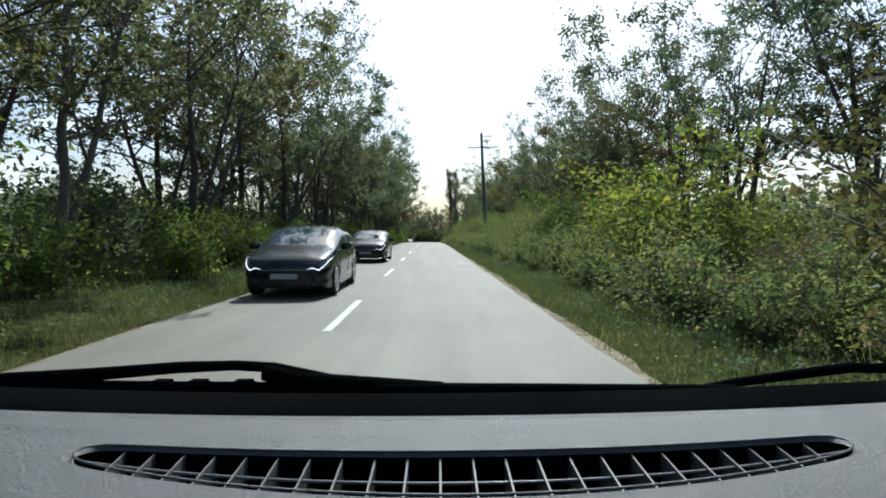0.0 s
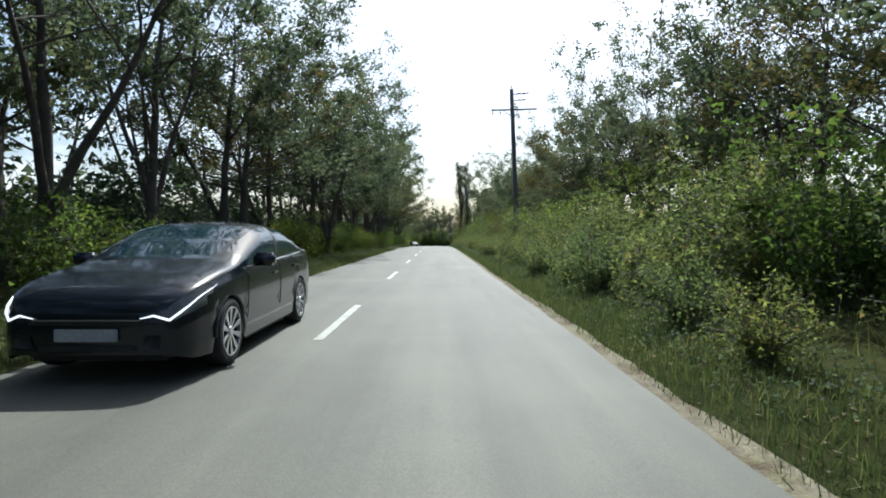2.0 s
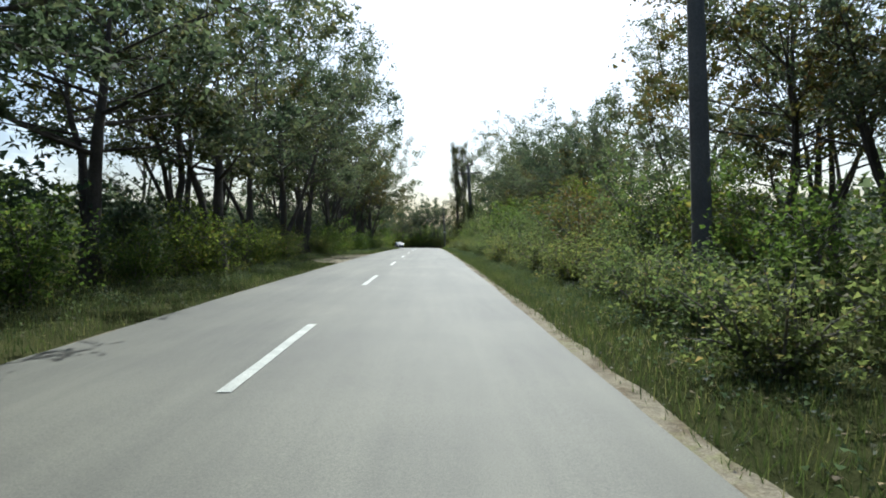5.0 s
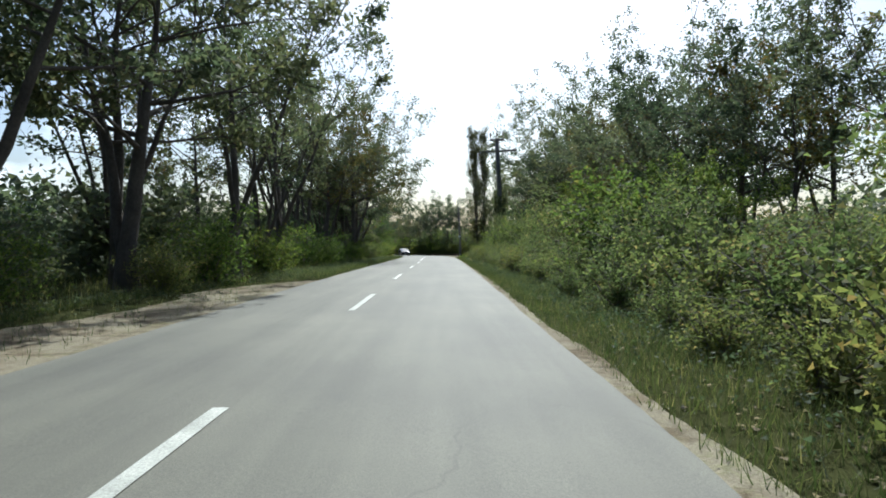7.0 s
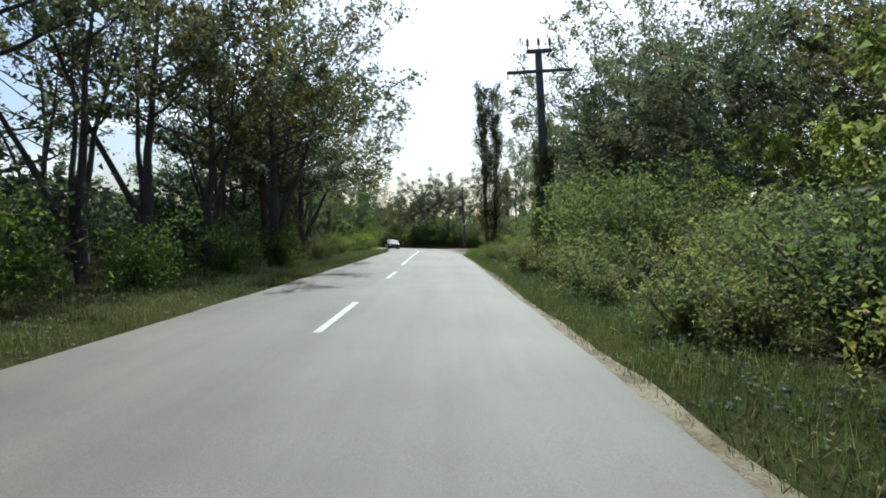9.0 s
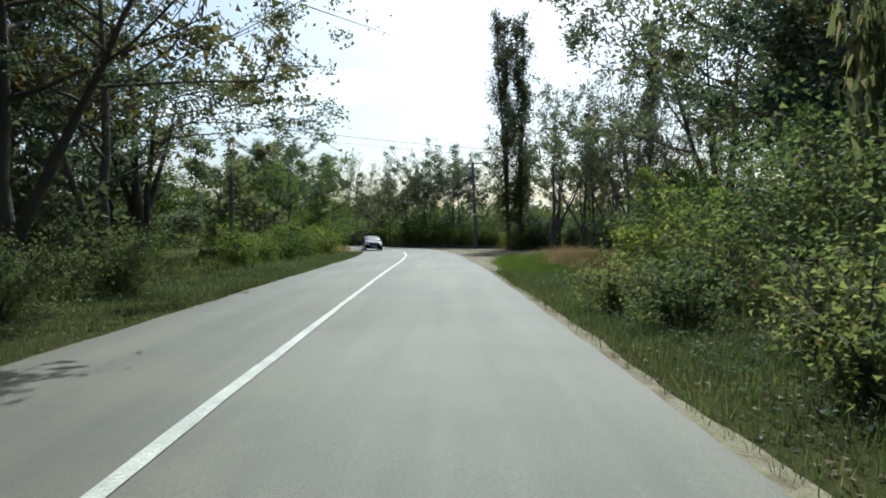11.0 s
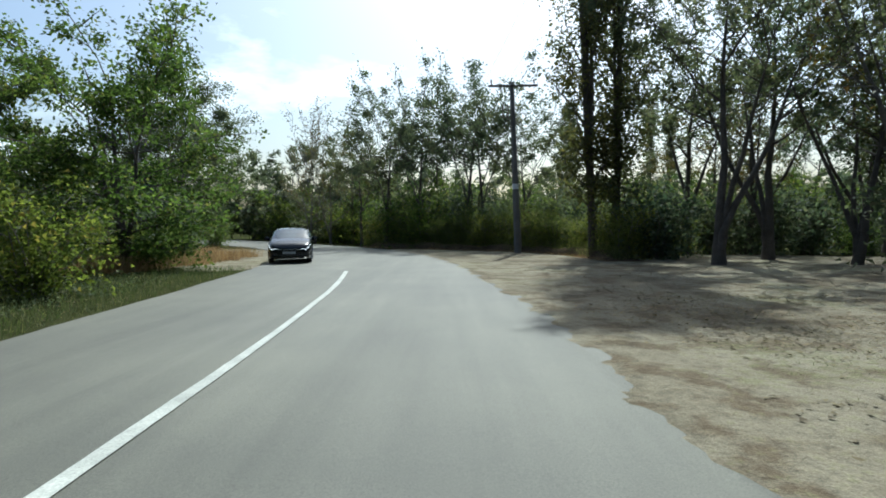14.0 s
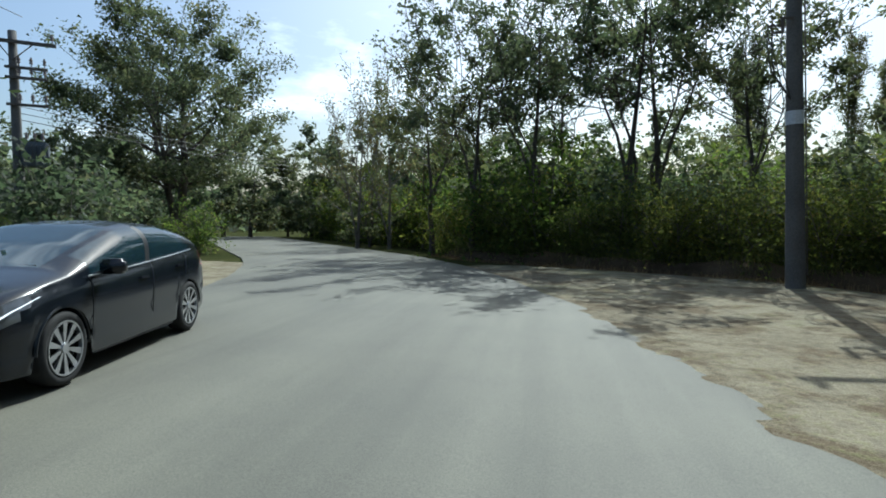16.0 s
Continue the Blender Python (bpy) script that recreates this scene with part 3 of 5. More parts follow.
M_HEDGE = leafy("hedge leaves", [(0.0, (0.066, 0.084, 0.036)), (0.5, (0.115, 0.142, 0.052)), (0.85, (0.17, 0.19, 0.066)), (1.0, (0.21, 0.17, 0.085))], 0.64, 0.65, (1.25, 1.3, 0.75))
HEDGE = shrub(27, 3.2, 2.0, 7800, 0.082, M_HEDGE, "dense dusky green hedge shrub on the earth bank", stems=16, plain=True)
BUSH_F = shrub(26, 3.6, 2.1, 5200, 0.095, M_DRY, "half-withered brownish green roadside shrub", stems=18, plain=True)

# left row along the straight; the woods behind it are thin
row = {"a": [], "b": [], "c": [], "d": [], "e": []}
y = -10.0
k = 0
while y < 121:
    kind = "abdedcbabcdbacdbdacb"[k % 20]
    if (12 < y < 36 and kind in "ab") or (78 < y < 104 and kind in "abc"):
        kind = "d"
    row[kind].append(((-6.5 if y < 50 else -6.3 if y < 86 else -7.2) + RNG.normal(0, 0.5), y, RNG.uniform(1.03, 1.18) * (1.08 if 78 < y < 112 else 1)))
    y += RNG.uniform(4.6, 6.6)
    k += 1
for yy in np.arange(-6, 118, 19.0):
    row["dced"[int(RNG.integers(0, 4))]].append((-13 + RNG.normal(0, 1.5), yy + RNG.uniform(-3, 3)))
row["c"] += [(-6.9, 103.5, 1.12), (-6.5, 115.5, 1.1)]
row["a"] += [(-6.6, 109.5, 1.08), (-11.5, 120, 0.9), (-10.5, 126.5, 0.85), (14.5, 96, 1.0), (14.2, 107, 1.0), (-6.1, 33, 1.0), (-5.7, 46.5, 1.12), (-6.0, 61, 1.12), (-6.2, 76, 1.12), (16.2, 93, 1.12), (14.6, 47.5, 1.06), (15.8, 88, 0.9), (13.6, 101, 0.9), (15.5, 120, 1.2), (18, 127, 1.1)]
# right side: trees stand further back behind the shrubs
for yy in np.arange(-6, 128, 6.4):
    row["cdecbdc"[int(RNG.integers(0, 7))]].append((14.6 + RNG.normal(0, 1.0), yy + RNG.uniform(-2, 2), RNG.uniform(0.74, 0.94)))
for yy in np.arange(4, 130, 20.0):
    row["dce"[int(RNG.integers(0, 3))]].append((20.5 + RNG.normal(0, 2), yy + RNG.uniform(-3, 3)))
# round the bend
row["a"] += [(28, 174), (12.6, 118, 1.1)]
spread(BIG, [(-20.0, 176.5, 1.0)])
spread(OVER, [(-8.8, 124.4, 1.02), (-11.4, 118.4, 0.92), (-8.6, 5.0, 0.95)], group="roadside woodland trees")
spread(ACACIA, [(-4.7, 171.2, 0.86), (-2.8, 169.6, 1.08), (-0.5, 169.2, 1.16), (2.5, 168.4, 1.16), (3.5, 167.8, 1.1), (0.6, 173.0, 1.05), (6.2, 167.4, 0.9)], group="trees behind the hedge")
row["d"] += [(22, 160, 1.15), (14.2, 155.0, 1.15), (10.7, 151.8, 1.12), (12.8, 159.5, 1.1), (16.4, 160.5, 1.05), (12.6, 117, 1.0)]
row["c"] += [(-6.5, 178, 0.72), (17.5, 167, 0.9), (26, 152, 0.95), (14.5, 32, 1.0), (12.5, 94, 0.8), (12.6, 57.5, 1.06)]
row["e"] += [(-13.5, 189, 1.22), (-11.2, 188.5, 1.15), (-9.4, 175.5, 0.72), (-8.0, 176.5, 0.7), (20, 169, 1.05), (26, 160, 1.1), (16, 141, 1.0), (-6, 190, 0.9), (18.5, 153.5, 1.6), (16.6, 150.0, 1.4)]
row["b"] += [(16.4, 134.6, 1.6), (15.5, 127.5, 1.45), (20, 128), (15, 124.5), (25, 139), (16.0, 119.5, 1.45), (16.2, 110.5, 1.4), (14.2, 86, 1.0), (14.0, 22, 1.16), (13.6, 29.5, 1.08), (14.8, 39, 0.98), (-9.6, 16, 1.0), (-10.0, 25, 1.02), (13.8, 44, 1.04), (14.0, 55, 1.0), (16.5, 62, 1.05), (14.4, 3.5, 1.0), (15.2, 10.5, 1.05)]
for thing, key in ((OAK_A, "a"), (OAK_B, "b"), (OAK_C, "c"), (OAK_D, "d"), (BARE, "e")):
    spread(thing, row[key], group="roadside woodland trees")
spread(POPLAR, [(8.85, 157.6, 1.06), (14.6, 192, 0.74), (15.4, 198.4, 0.8), (12.4, 188.5, 0.56), (29.4, 211, 1.0), (31.4, 209.5, 0.9), (20.6, 157, 1.05)], group="poplars beyond the bend")
tagged(copy_thing(POPLAR, pose(7.8, 157.3, -0.05, 0, -3.6, 0)), "tall narrow poplar leaning out from its neighbour")
spread(LOW_NEAR, [(-8.5, 149.2, 1.12), (-9.8, 144.6, 0.82)], group="low green trees by the bend")
spread(LOW, [(-9.8, 138.0, 0.9), (9.8, 91.5, 0.74), (10.3, 97.5, 0.68), (9.9, 80, 0.7), (10.4, 86, 0.62), (10.4, 104, 0.6), (9.9, 70, 0.66), (10.5, 58, 0.6), (10.2, 36, 0.7), (10.4, 27, 0.62), (-12.5, 140, 1.05), (-10.6, 127.5, 0.7),
             (-12, 186, 0.9), (8, 177, 0.9), (24, 169, 0.9), (11.0, 116, 0.75), (10.8, 126, 0.65), (11.8, 131, 0.75), (1, 177, 1.0), (-4.5, 180, 1.0), (14, 174, 0.9), (20, 175, 0.95)], group="low green trees by the bend")
spread(DARK, [(-12, 26, 0.8), (-12, 44, 0.8), (14.5, 119, 1.1), (16.5, 112, 1.0),
              (-8.8, 132.5, 0.86), (-13, 147, 1.0), (-14, 133, 1.0), (-2, 178, 1.0), (4.6, 178, 1.0), (11, 177, 0.95), (17, 178, 1.0), (-8, 184.5, 1.0), (-21, 172, 0.8), (-25, 175, 0.9),
              (-16, 192, 1.0), (-20, 196, 1.0), (-25, 200, 1.1), (-13.5, 118, 0.9), (-14.5, 123, 1.0), (-13, 128, 0.9), (28, 166, 0.9), (32, 160, 1.0), (31, 150, 0.9), (-27, 167, 0.8), (-30, 172, 0.9)]
       + [(xx + RNG.normal(0, 0.6), 180.5 + 0.03 * xx + RNG.normal(0, 1.2), RNG.uniform(0.68, 0.92)) for xx in np.arange(-10, 44, 3.6)]
       + [(xx + RNG.normal(0, 0.8), 196 + RNG.normal(0, 2), RNG.uniform(1.2, 1.6)) for xx in np.arange(-52, 2, 4.5)]
       + [(xx, 100 + 5.0 * k + RNG.normal(0, 1), RNG.uniform(0.8, 1.1)) for k in range(11) for xx in (-21 + RNG.normal(0, 1),)]
       + [(36 + RNG.normal(0, 1.5), yy, RNG.uniform(1.0, 1.4)) for yy in np.arange(128, 178, 7.0)]
       + [(-36 + RNG.normal(0, 1.5), yy, RNG.uniform(0.9, 1.2)) for yy in np.arange(150, 194, 8.0)], group="low dark trees by the bend")
spread(THIN, [(-8.8 + RNG.normal(0, 1.2), yy + RNG.uniform(-2.5, 2.5), RNG.uniform(0.9, 1.15)) for yy in np.arange(16, 118, 9.0)] + [(17.2, 150.5, 1.2), (15.6, 152.0, 1.1), (13.4, 7.5, 1.25), (13.0, 13.5, 1.15), (15.5, 20, 1.2)], group="roadside woodland trees")
spread(SUMAC, [(-7.1, 136.9, 1.06)])
# undergrowth
ba, bb, bc, bd, be, bf, hedge = [], [], [], [], [], [], []
for yy in np.arange(-8, 122, 4.2):
    bc.append((-9.2 + RNG.normal(0, 0.7), yy + RNG.uniform(-1, 1), RNG.uniform(0.72, 1.0)))
    (be if RNG.random() < 0.75 else bb).append((-5.8 + RNG.normal(0, 0.35), yy + RNG.uniform(-1, 1), RNG.uniform(0.5, 0.8)))
for yy in np.arange(-6, 118, 3.3):
    pick = RNG.random()
    (ba if pick < 0.36 else bb if pick < 0.6 else be if pick < 0.82 else bf).append((7.5 + RNG.normal(0, 0.7), yy + RNG.uniform(-1.2, 1.2), RNG.uniform(0.42, 1.3)))
    (be if RNG.random() < 0.6 else bf if RNG.random() < 0.5 else ba).append((10.3 + RNG.normal(0, 0.9), yy + RNG.uniform(-1, 1), RNG.uniform(0.65, 1.05)))
for yy in np.arange(-5, 116, 2.0):
    bd.append((5.0 + RNG.normal(0, 0.35), yy + RNG.uniform(-0.8, 0.8), RNG.uniform(0.45, 0.9)))
for yy in np.arange(-4, 116, 3.6):
    bd.append((6.1 + RNG.normal(0, 0.3), yy + RNG.uniform(-0.8, 0.8), RNG.uniform(0.7, 1.1)))
for yy in np.arange(-5, 125, 11.0):
    bc.append((-15 + RNG.normal(0, 1), yy, 0.95))
# the wood edge beyond the bend follows the road, then runs straight
for k in range(226, len(MID) - 1, 3):
    (x0, y0), (x1, y1) = MID[k], MID[k + 1]
    tx, ty = x1 - x0, y1 - y0
    for d, lst, s in ((7.2, be, 1.3), (9.8, bc, 1.15)):
        lst.append((x0 + d * ty + RNG.normal(0, 0.4), y0 - d * tx + RNG.normal(0, 0.4), s * RNG.uniform(0.85, 1.1)))
    bc.append((x0 - 7.5 * ty, y0 + 7.5 * tx, 0.8))
for xx in np.arange(0, 36, 3.0):
    be.append((xx + 1.5, 171.0 + 0.02 * xx + RNG.normal(0, 0.5), RNG.uniform(1.15, 1.5)))
    bc.append((xx, 173.4 + RNG.normal(0, 0.8), 1.2))
for xx, yy in ((14, 146.8), (18, 146.5), (23, 147.5), (10.5, 128), (13.5, 130.5), (16.5, 134), (21, 136.5), (26, 139), (13, 163), (17, 162), (21, 163.5), (26, 165)):
    bc.append((xx, yy, RNG.uniform(0.65, 0.9)))
for s in np.arange(0.8, BANK_LONG, 1.55):
    x0, y0, nx, ny = bank_at(s)
    hedge.append((x0 + 1.25 * nx + RNG.normal(0, 0.25), y0 + 1.25 * ny + RNG.normal(0, 0.25), RNG.uniform(0.62, 0.98)))
    bc.append((x0 + 3.4 * nx + RNG.normal(0, 0.5), y0 + 3.4 * ny + RNG.normal(0, 0.5), RNG.uniform(0.7, 0.95)))
for xx in np.arange(9.8, 32, 2.3):
    (bc if RNG.random() < 0.6 else be).append((xx, 159.2 + RNG.normal(0, 0.6), RNG.uniform(0.62, 0.9)))
for xx, yy, s in ((-6.2, 126, 0.55), (-6.2, 129.5, 0.55), (-6.5, 133.5, 0.7), (-6.5, 138, 0.75), (-6.3, 142.5, 0.7), (-8.0, 149.5, 0.6), (-8.8, 152.5, 0.42), (-9.6, 155, 0.45), (-10.5, 151.5, 0.55), (-13, 155, 0.55), (-15, 158.5, 0.5),
                  (9.6, 121, 0.8), (9.2, 124.5, 0.75), (10, 165.5, 1.25), (13, 165.5, 1.3), (16, 166, 1.35), (19, 166.5, 1.35), (22, 167, 1.3), (-16.5, 165.5, 0.42), (-14.2, 169.5, 0.7), (-18.5, 160.5, 0.65), (-20, 166, 0.6), (-22, 171, 0.7), (8.0, 120, 0.5), (9, 126, 0.5), (6.4, 110.5, 0.8), (7.4, 113, 0.9)):
    (be if yy > 118 else ba).append((xx, yy, s))
spread(BUSH_A, ba, group="roadside shrubs")
spread(BUSH_B, bb, group="roadside shrubs")
spread(BUSH_C, bc, group="undergrowth shrubs")
spread(BUSH_D, bd, group="verge brambles")
CREEPER = tagged(shrub(28, 3.2, 1.5, 6500, 0.2, M_LEAF, "dark climbing plant grown up round the pole", "climbing_plant", 14, True), category="climbing plant")
CREEPER.matrix_basis = pose(6.95, 111.55, -0.05, 0, -3.0, 40) @ Matrix.Diagonal((0.46, 0.46, 2.2, 1))
spread(BUSH_E, be, group="roadside shrubs")
spread(BUSH_F, bf, group="roadside shrubs")
spread(HEDGE, hedge, group="hedge at the bend")


def grass(name, spots, size, mat, seed, label):
    """Many thin blades in one mesh."""
    rng = np.random.default_rng(seed)
    p = np.array(spots, float)
    n = len(p)
    base = np.c_[p, relief(p[:, 0], p[:, 1]) - 0.02]
    az, tilt = rng.uniform(0, 6.283, n), np.abs(rng.normal(0, 0.6, n))
    h = size * rng.uniform(0.5, 1.4, n)
    tip = base + np.stack([np.cos(az) * np.sin(tilt) * h, np.sin(az) * np.sin(tilt) * h, np.cos(tilt) * h], 1)
    b2 = rng.uniform(0, 6.283, n)
    w = np.stack([np.cos(b2), np.sin(b2), 0 * b2], 1) * (0.004 + 0.008 * size)
    v = np.stack([base - w, base + w, tip], 1).reshape(-1, 3)
    return tagged(new(name, mesh_of(name, v, np.arange(3 * n).reshape(-1, 3), mat)), label, "grass", kind="stuff")


def clumps(x0, x1, y0, y1, tufts, n, loose):
    """Spots gathered round random tufts."""
    hub = np.c_[rg.uniform(x0, x1, tufts), rg.uniform(y0, y1, tufts)]
    return hub[rg.integers(0, tufts, n)] + rg.normal(0, loose, (n, 2))


def verge(line, d0, d1, n, y0, y1, seed):
    rng = np.random.default_rng(seed)
    a = np.array(line, float)
    t = np.gradient(a, axis=0)
    t /= np.linalg.norm(t, axis=1, keepdims=True)
    i = rng.uniform(y0 + 60, y1 + 60, n)
    # tufts: positions gather round centres
    i = np.round(i * 2.2 + rng.normal(0, 0.25, n)) / 2.2 + rng.normal(0, 0.12, n)
    d = d0 + (d1 - d0) * rng.beta(1.3, 1.2, n)
    bare = (line is LEFT) & (i > 126) & (i < 141) & (rng.random(n) < 0.85)
    d = np.where(bare, -3.0 + 0.4 * rng.random(n), d)
    x = np.interp(i, np.arange(len(a)), a[:, 0]) + d * np.interp(i, np.arange(len(a)), t[:, 1])
    yv = np.interp(i, np.arange(len(a)), a[:, 1]) - d * np.interp(i, np.arange(len(a)), t[:, 0])
    return np.c_[x, yv]


grass("grass_verge", verge(LEFT, -0.12, -2.8, 105000, -8, 150, 31), 0.17, M_GRASS, 32, "green and yellowing roadside grass")
grass("grass_verge", verge(RIGHT, 0.08, 2.0, 125000, -8, 124.5, 33), 0.17, M_GRASS, 34, "green roadside grass at the shoulder")
rg = np.random.default_rng(35)
grass("grass_verge", clumps(3.95, 5.7, 122.5, 130.9, 260, 36000, 0.17), 0.29, M_FRESH, 36, "fresh green grass patch beside the lay-by")
grass("grass_verge", clumps(4.1, 6.2, 128.4, 131.0, 60, 9000, 0.15), 0.4, M_FRESH, 46, "fresh green grass at the edge of the lay-by")
grass("undergrowth", np.c_[rg.uniform(5.2, 13, 36000), rg.uniform(-8, 124, 36000)], 0.42, M_GRASS, 41, "rank green weeds under the roadside shrubs")
grass("undergrowth", np.c_[rg.uniform(-12, -4.8, 36000), rg.uniform(-8, 140, 36000)], 0.38, M_GRASS, 42, "rank green weeds under the roadside trees")

grass("dry_weeds", clumps(5.7, 9.6, 115, 131.2, 420, 30000, 0.2), 0.58, M_STRAW, 37, "dry reddish brown weeds")
grass("undergrowth", clumps(5.4, 10.0, 113, 131.4, 200, 13000, 0.22), 0.5, M_GRASS, 43, "green weeds among the dry ones")
grass("dry_weeds", clumps(-10.2, -7.2, 147.5, 158, 110, 11000, 0.22), 0.45, M_STRAW, 38, "dry brown weeds beside the bend")


def on_bank(n, d0, d1):
    s, d = rg.uniform(0.3, BANK_LONG - 0.3, n), rg.uniform(d0, d1, n)
    at = np.array([bank_at(q) for q in s])
    return at[:, :2] + d[:, None] * at[:, 2:]


grass("dry_weeds", on_bank(5000, -0.25, 0.15), 0.16, M_STRAW, 44, "short dry grass at the foot of the earth bank")
grass("undergrowth", on_bank(7000, 0.2, 1.0), 0.62, M_GRASS, 45, "rank green weeds on the earth bank")

grass("grass_verge", np.c_[3.8 + rg.gamma(2.0, 2.2, 14000), rg.normal(140.5, 2.6, 14000)], 0.05, M_GRASS, 39, "sparse yellowing grass tufts on the lay-by")


def weeds(spots, height, size, seed, label):
    """Broad-leaved weeds scattered through the grass."""
    rng = np.random.default_rng(seed)
    p = np.array(spots, float)
    hub = rng.integers(0, len(p), len(p) * 9)
    c = np.c_[p[hub] + rng.normal(0, 0.09, (len(hub), 2)), np.zeros(len(hub))]
    c[:, 2] = relief(c[:, 0], c[:, 1]) + height * rng.beta(1.2, 1.6, len(hub))
    return tagged(new("verge_weeds", leaf_mesh("verge_weeds", c, size, M_LEAF, rng, 0.1, 0.8, True)), label, "weeds", kind="stuff")


weeds(verge(RIGHT, 0.5, 2.6, 4200, -8, 122, 61), 0.22, 0.036, 62, "broad-leaved green weeds in the roadside grass")
weeds(verge(LEFT, -0.9, -3.2, 3400, -8, 146, 63), 0.22, 0.036, 64, "broad-leaved green weeds beside the road")


def far_woods(seed):
    """Distant woods: a ragged belt of leaf clumps all round, far behind the rest."""
    rng = np.random.default_rng(seed)
    n = 60000
    groves = []
    for _ in range(260):
        side = rng.choice([-1, 1])
        groves.append((side * rng.uniform(48, 120), rng.uniform(-70, 230)) if rng.random() < 0.72 else (rng.uniform(-120, 120), rng.choice([-1, 1]) * rng.uniform(130, 175) + 90))
    g = np.array(groves)[rng.integers(0, 260, n)]
    x = g[:, 0] + rng.normal(0, 6, n)
    yv = g[:, 1] + rng.normal(0, 6, n)
    top = 6.5 + 0.03 * np.abs(x) + 1.8 * np.sin(x * 0.31) + 1.8 * np.sin(yv * 0.23 + x * 0.1)
    z = top * rng.beta(1.2, 1.1, n)
    c = np.stack([x, yv, z], 1)
    ob = new("far_woods", leaf_mesh("far_woods", c, 1.1, M_LEAF, rng, slim=0.9, plain=True))
    return tagged(ob, "distant belt of dark green woodland", "woods", kind="stuff")


far_woods(91)


def stones(name, spots, size, mat, seed, label, category):
    """Many small angular stones in one mesh."""
    rng = np.random.default_rng(seed)
    p = np.array(spots, float)
    n = len(p)
    r = size * rng.gamma(2.0, 0.5, n)[:, None]
    base = np.c_[p, np.full(n, -0.05)]
    oct_ = np.array([(1, 0, 0), (0, 1, 0), (-1, 0, 0), (0, -1, 0), (0, 0, 0.8), (0, 0, -0.5)], float)
    v = base[:, None] + r[:, None] * oct_[None] * rng.uniform(0.6, 1.3, (n, 6, 1))
    f = np.array([(0, 1, 4), (1, 2, 4), (2, 3, 4), (3, 0, 4), (1, 0, 5), (2, 1, 5), (3, 2, 5), (0, 3, 5)])
    f = (np.arange(n)[:, None, None] * 6 + f[None]).reshape(-1, 3)
    return tagged(new(name, mesh_of(name, v.reshape(-1, 3), f, mat)), label, category, kind="stuff")


rg = np.random.default_rng(51)
M_STONE = surface("grey gravel", 5, 60, (0.2, 0.18, 0.15), (0.34, 0.31, 0.26), 0.9, 0.3, 0.004)
M_LITTER = leafy("fallen leaves", [(0.0, (0.10, 0.075, 0.045)), (0.5, (0.16, 0.12, 0.07)), (1.0, (0.26, 0.2, 0.11))], 0.15, 0.8)
stones("gravel", np.r_[verge(RIGHT, -0.1, 0.45, 5200, -6, 126, 52)], 0.006, M_STONE, 53,
       "small grey gravel strewn on the shoulder", "gravel")
heaps = np.c_[3.6 + rg.gamma(2.0, 2.0, 90), rg.normal(138.5, 2.6, 90)]
lit = np.r_[heaps[rg.integers(0, 90, 5200)] + rg.normal(0, 0.45, (5200, 2)) * [1.4, 0.7], np.c_[rg.uniform(3.6, 15, 1500), rg.normal(148, 4.0, 1500)], verge(RIGHT, 0.3, 1.6, 3000, -6, 126, 55), verge(LEFT, -0.2, -1.8, 3000, -6, 148, 56)]
new_lit = leaf_mesh("leaf_litter", np.c_[lit, np.full(len(lit), -0.045)], 0.045, M_LITTER, rg, -0.08, 0.8, True, True)
tagged(new("leaf_litter", new_lit), "dry brown leaves and twigs scattered on the ground", "leaf litter", kind="stuff")


# ---------------------------------------------------------------- poles and wires
def box(bm, x0, x1, y0, y1, z0, z1, bevel=0.0):
    made = bmesh.ops.create_cube(bm, size=1, matrix=Matrix.Translation(((x0 + x1) / 2, (y0 + y1) / 2, (z0 + z1) / 2)) @ Matrix.Diagonal((x1 - x0, y1 - y0, z1 - z0, 1)))
    if bevel:
        edges = list({e for v in made["verts"] for e in v.link_edges})
        bmesh.ops.bevel(bm, geom=edges, offset=bevel, segments=2, affect="EDGES")
    return bm


def rod(pts, radius, mat, name="rod", sides=6):
    t = Tubes()
    t.add(pts, [radius] * len(pts), sides)
    return t.mesh(name, mat)


M_PORCELAIN = surface("porcelain", 4, 40, (0.16, 0.12, 0.10), (0.24, 0.19, 0.16), 0.25, 0.1, 0.002, spec=0.6, grain=0.15)
M_WIRE = surface("wire", 4, 40, (0.05, 0.05, 0.05), (0.08, 0.08, 0.08), 0.5, 0.1, 0.002, metal=0.5)
M_PLATE = surface("white enamel", 4, 30, (0.55, 0.57, 0.6), (0.68, 0.69, 0.7), 0.4, 0.1, 0.002)
M_TANK = surface("grey transformer paint", 2, 30, (0.10, 0.115, 0.13), (0.15, 0.165, 0.18), 0.5, 0.15, 0.004)


def insulator_mesh():
    bm = bmesh.new()
    for z, r, h in ((0.0, 0.018, 0.12), (0.10, 0.055, 0.05), (0.15, 0.04, 0.04), (0.19, 0.055, 0.05), (0.24, 0.03, 0.05)):
        bmesh.ops.create_cone(bm, cap_ends=True, segments=10, radius1=r, radius2=r * 0.7, depth=h, matrix=Matrix.Translation((0, 0, z + h / 2)))
    me = bpy.data.meshes.new("insulator")
    bm.to_mesh(me)
    bm.free()
    me.materials.append(M_PORCELAIN)
    return me


INSULATOR = insulator_mesh()


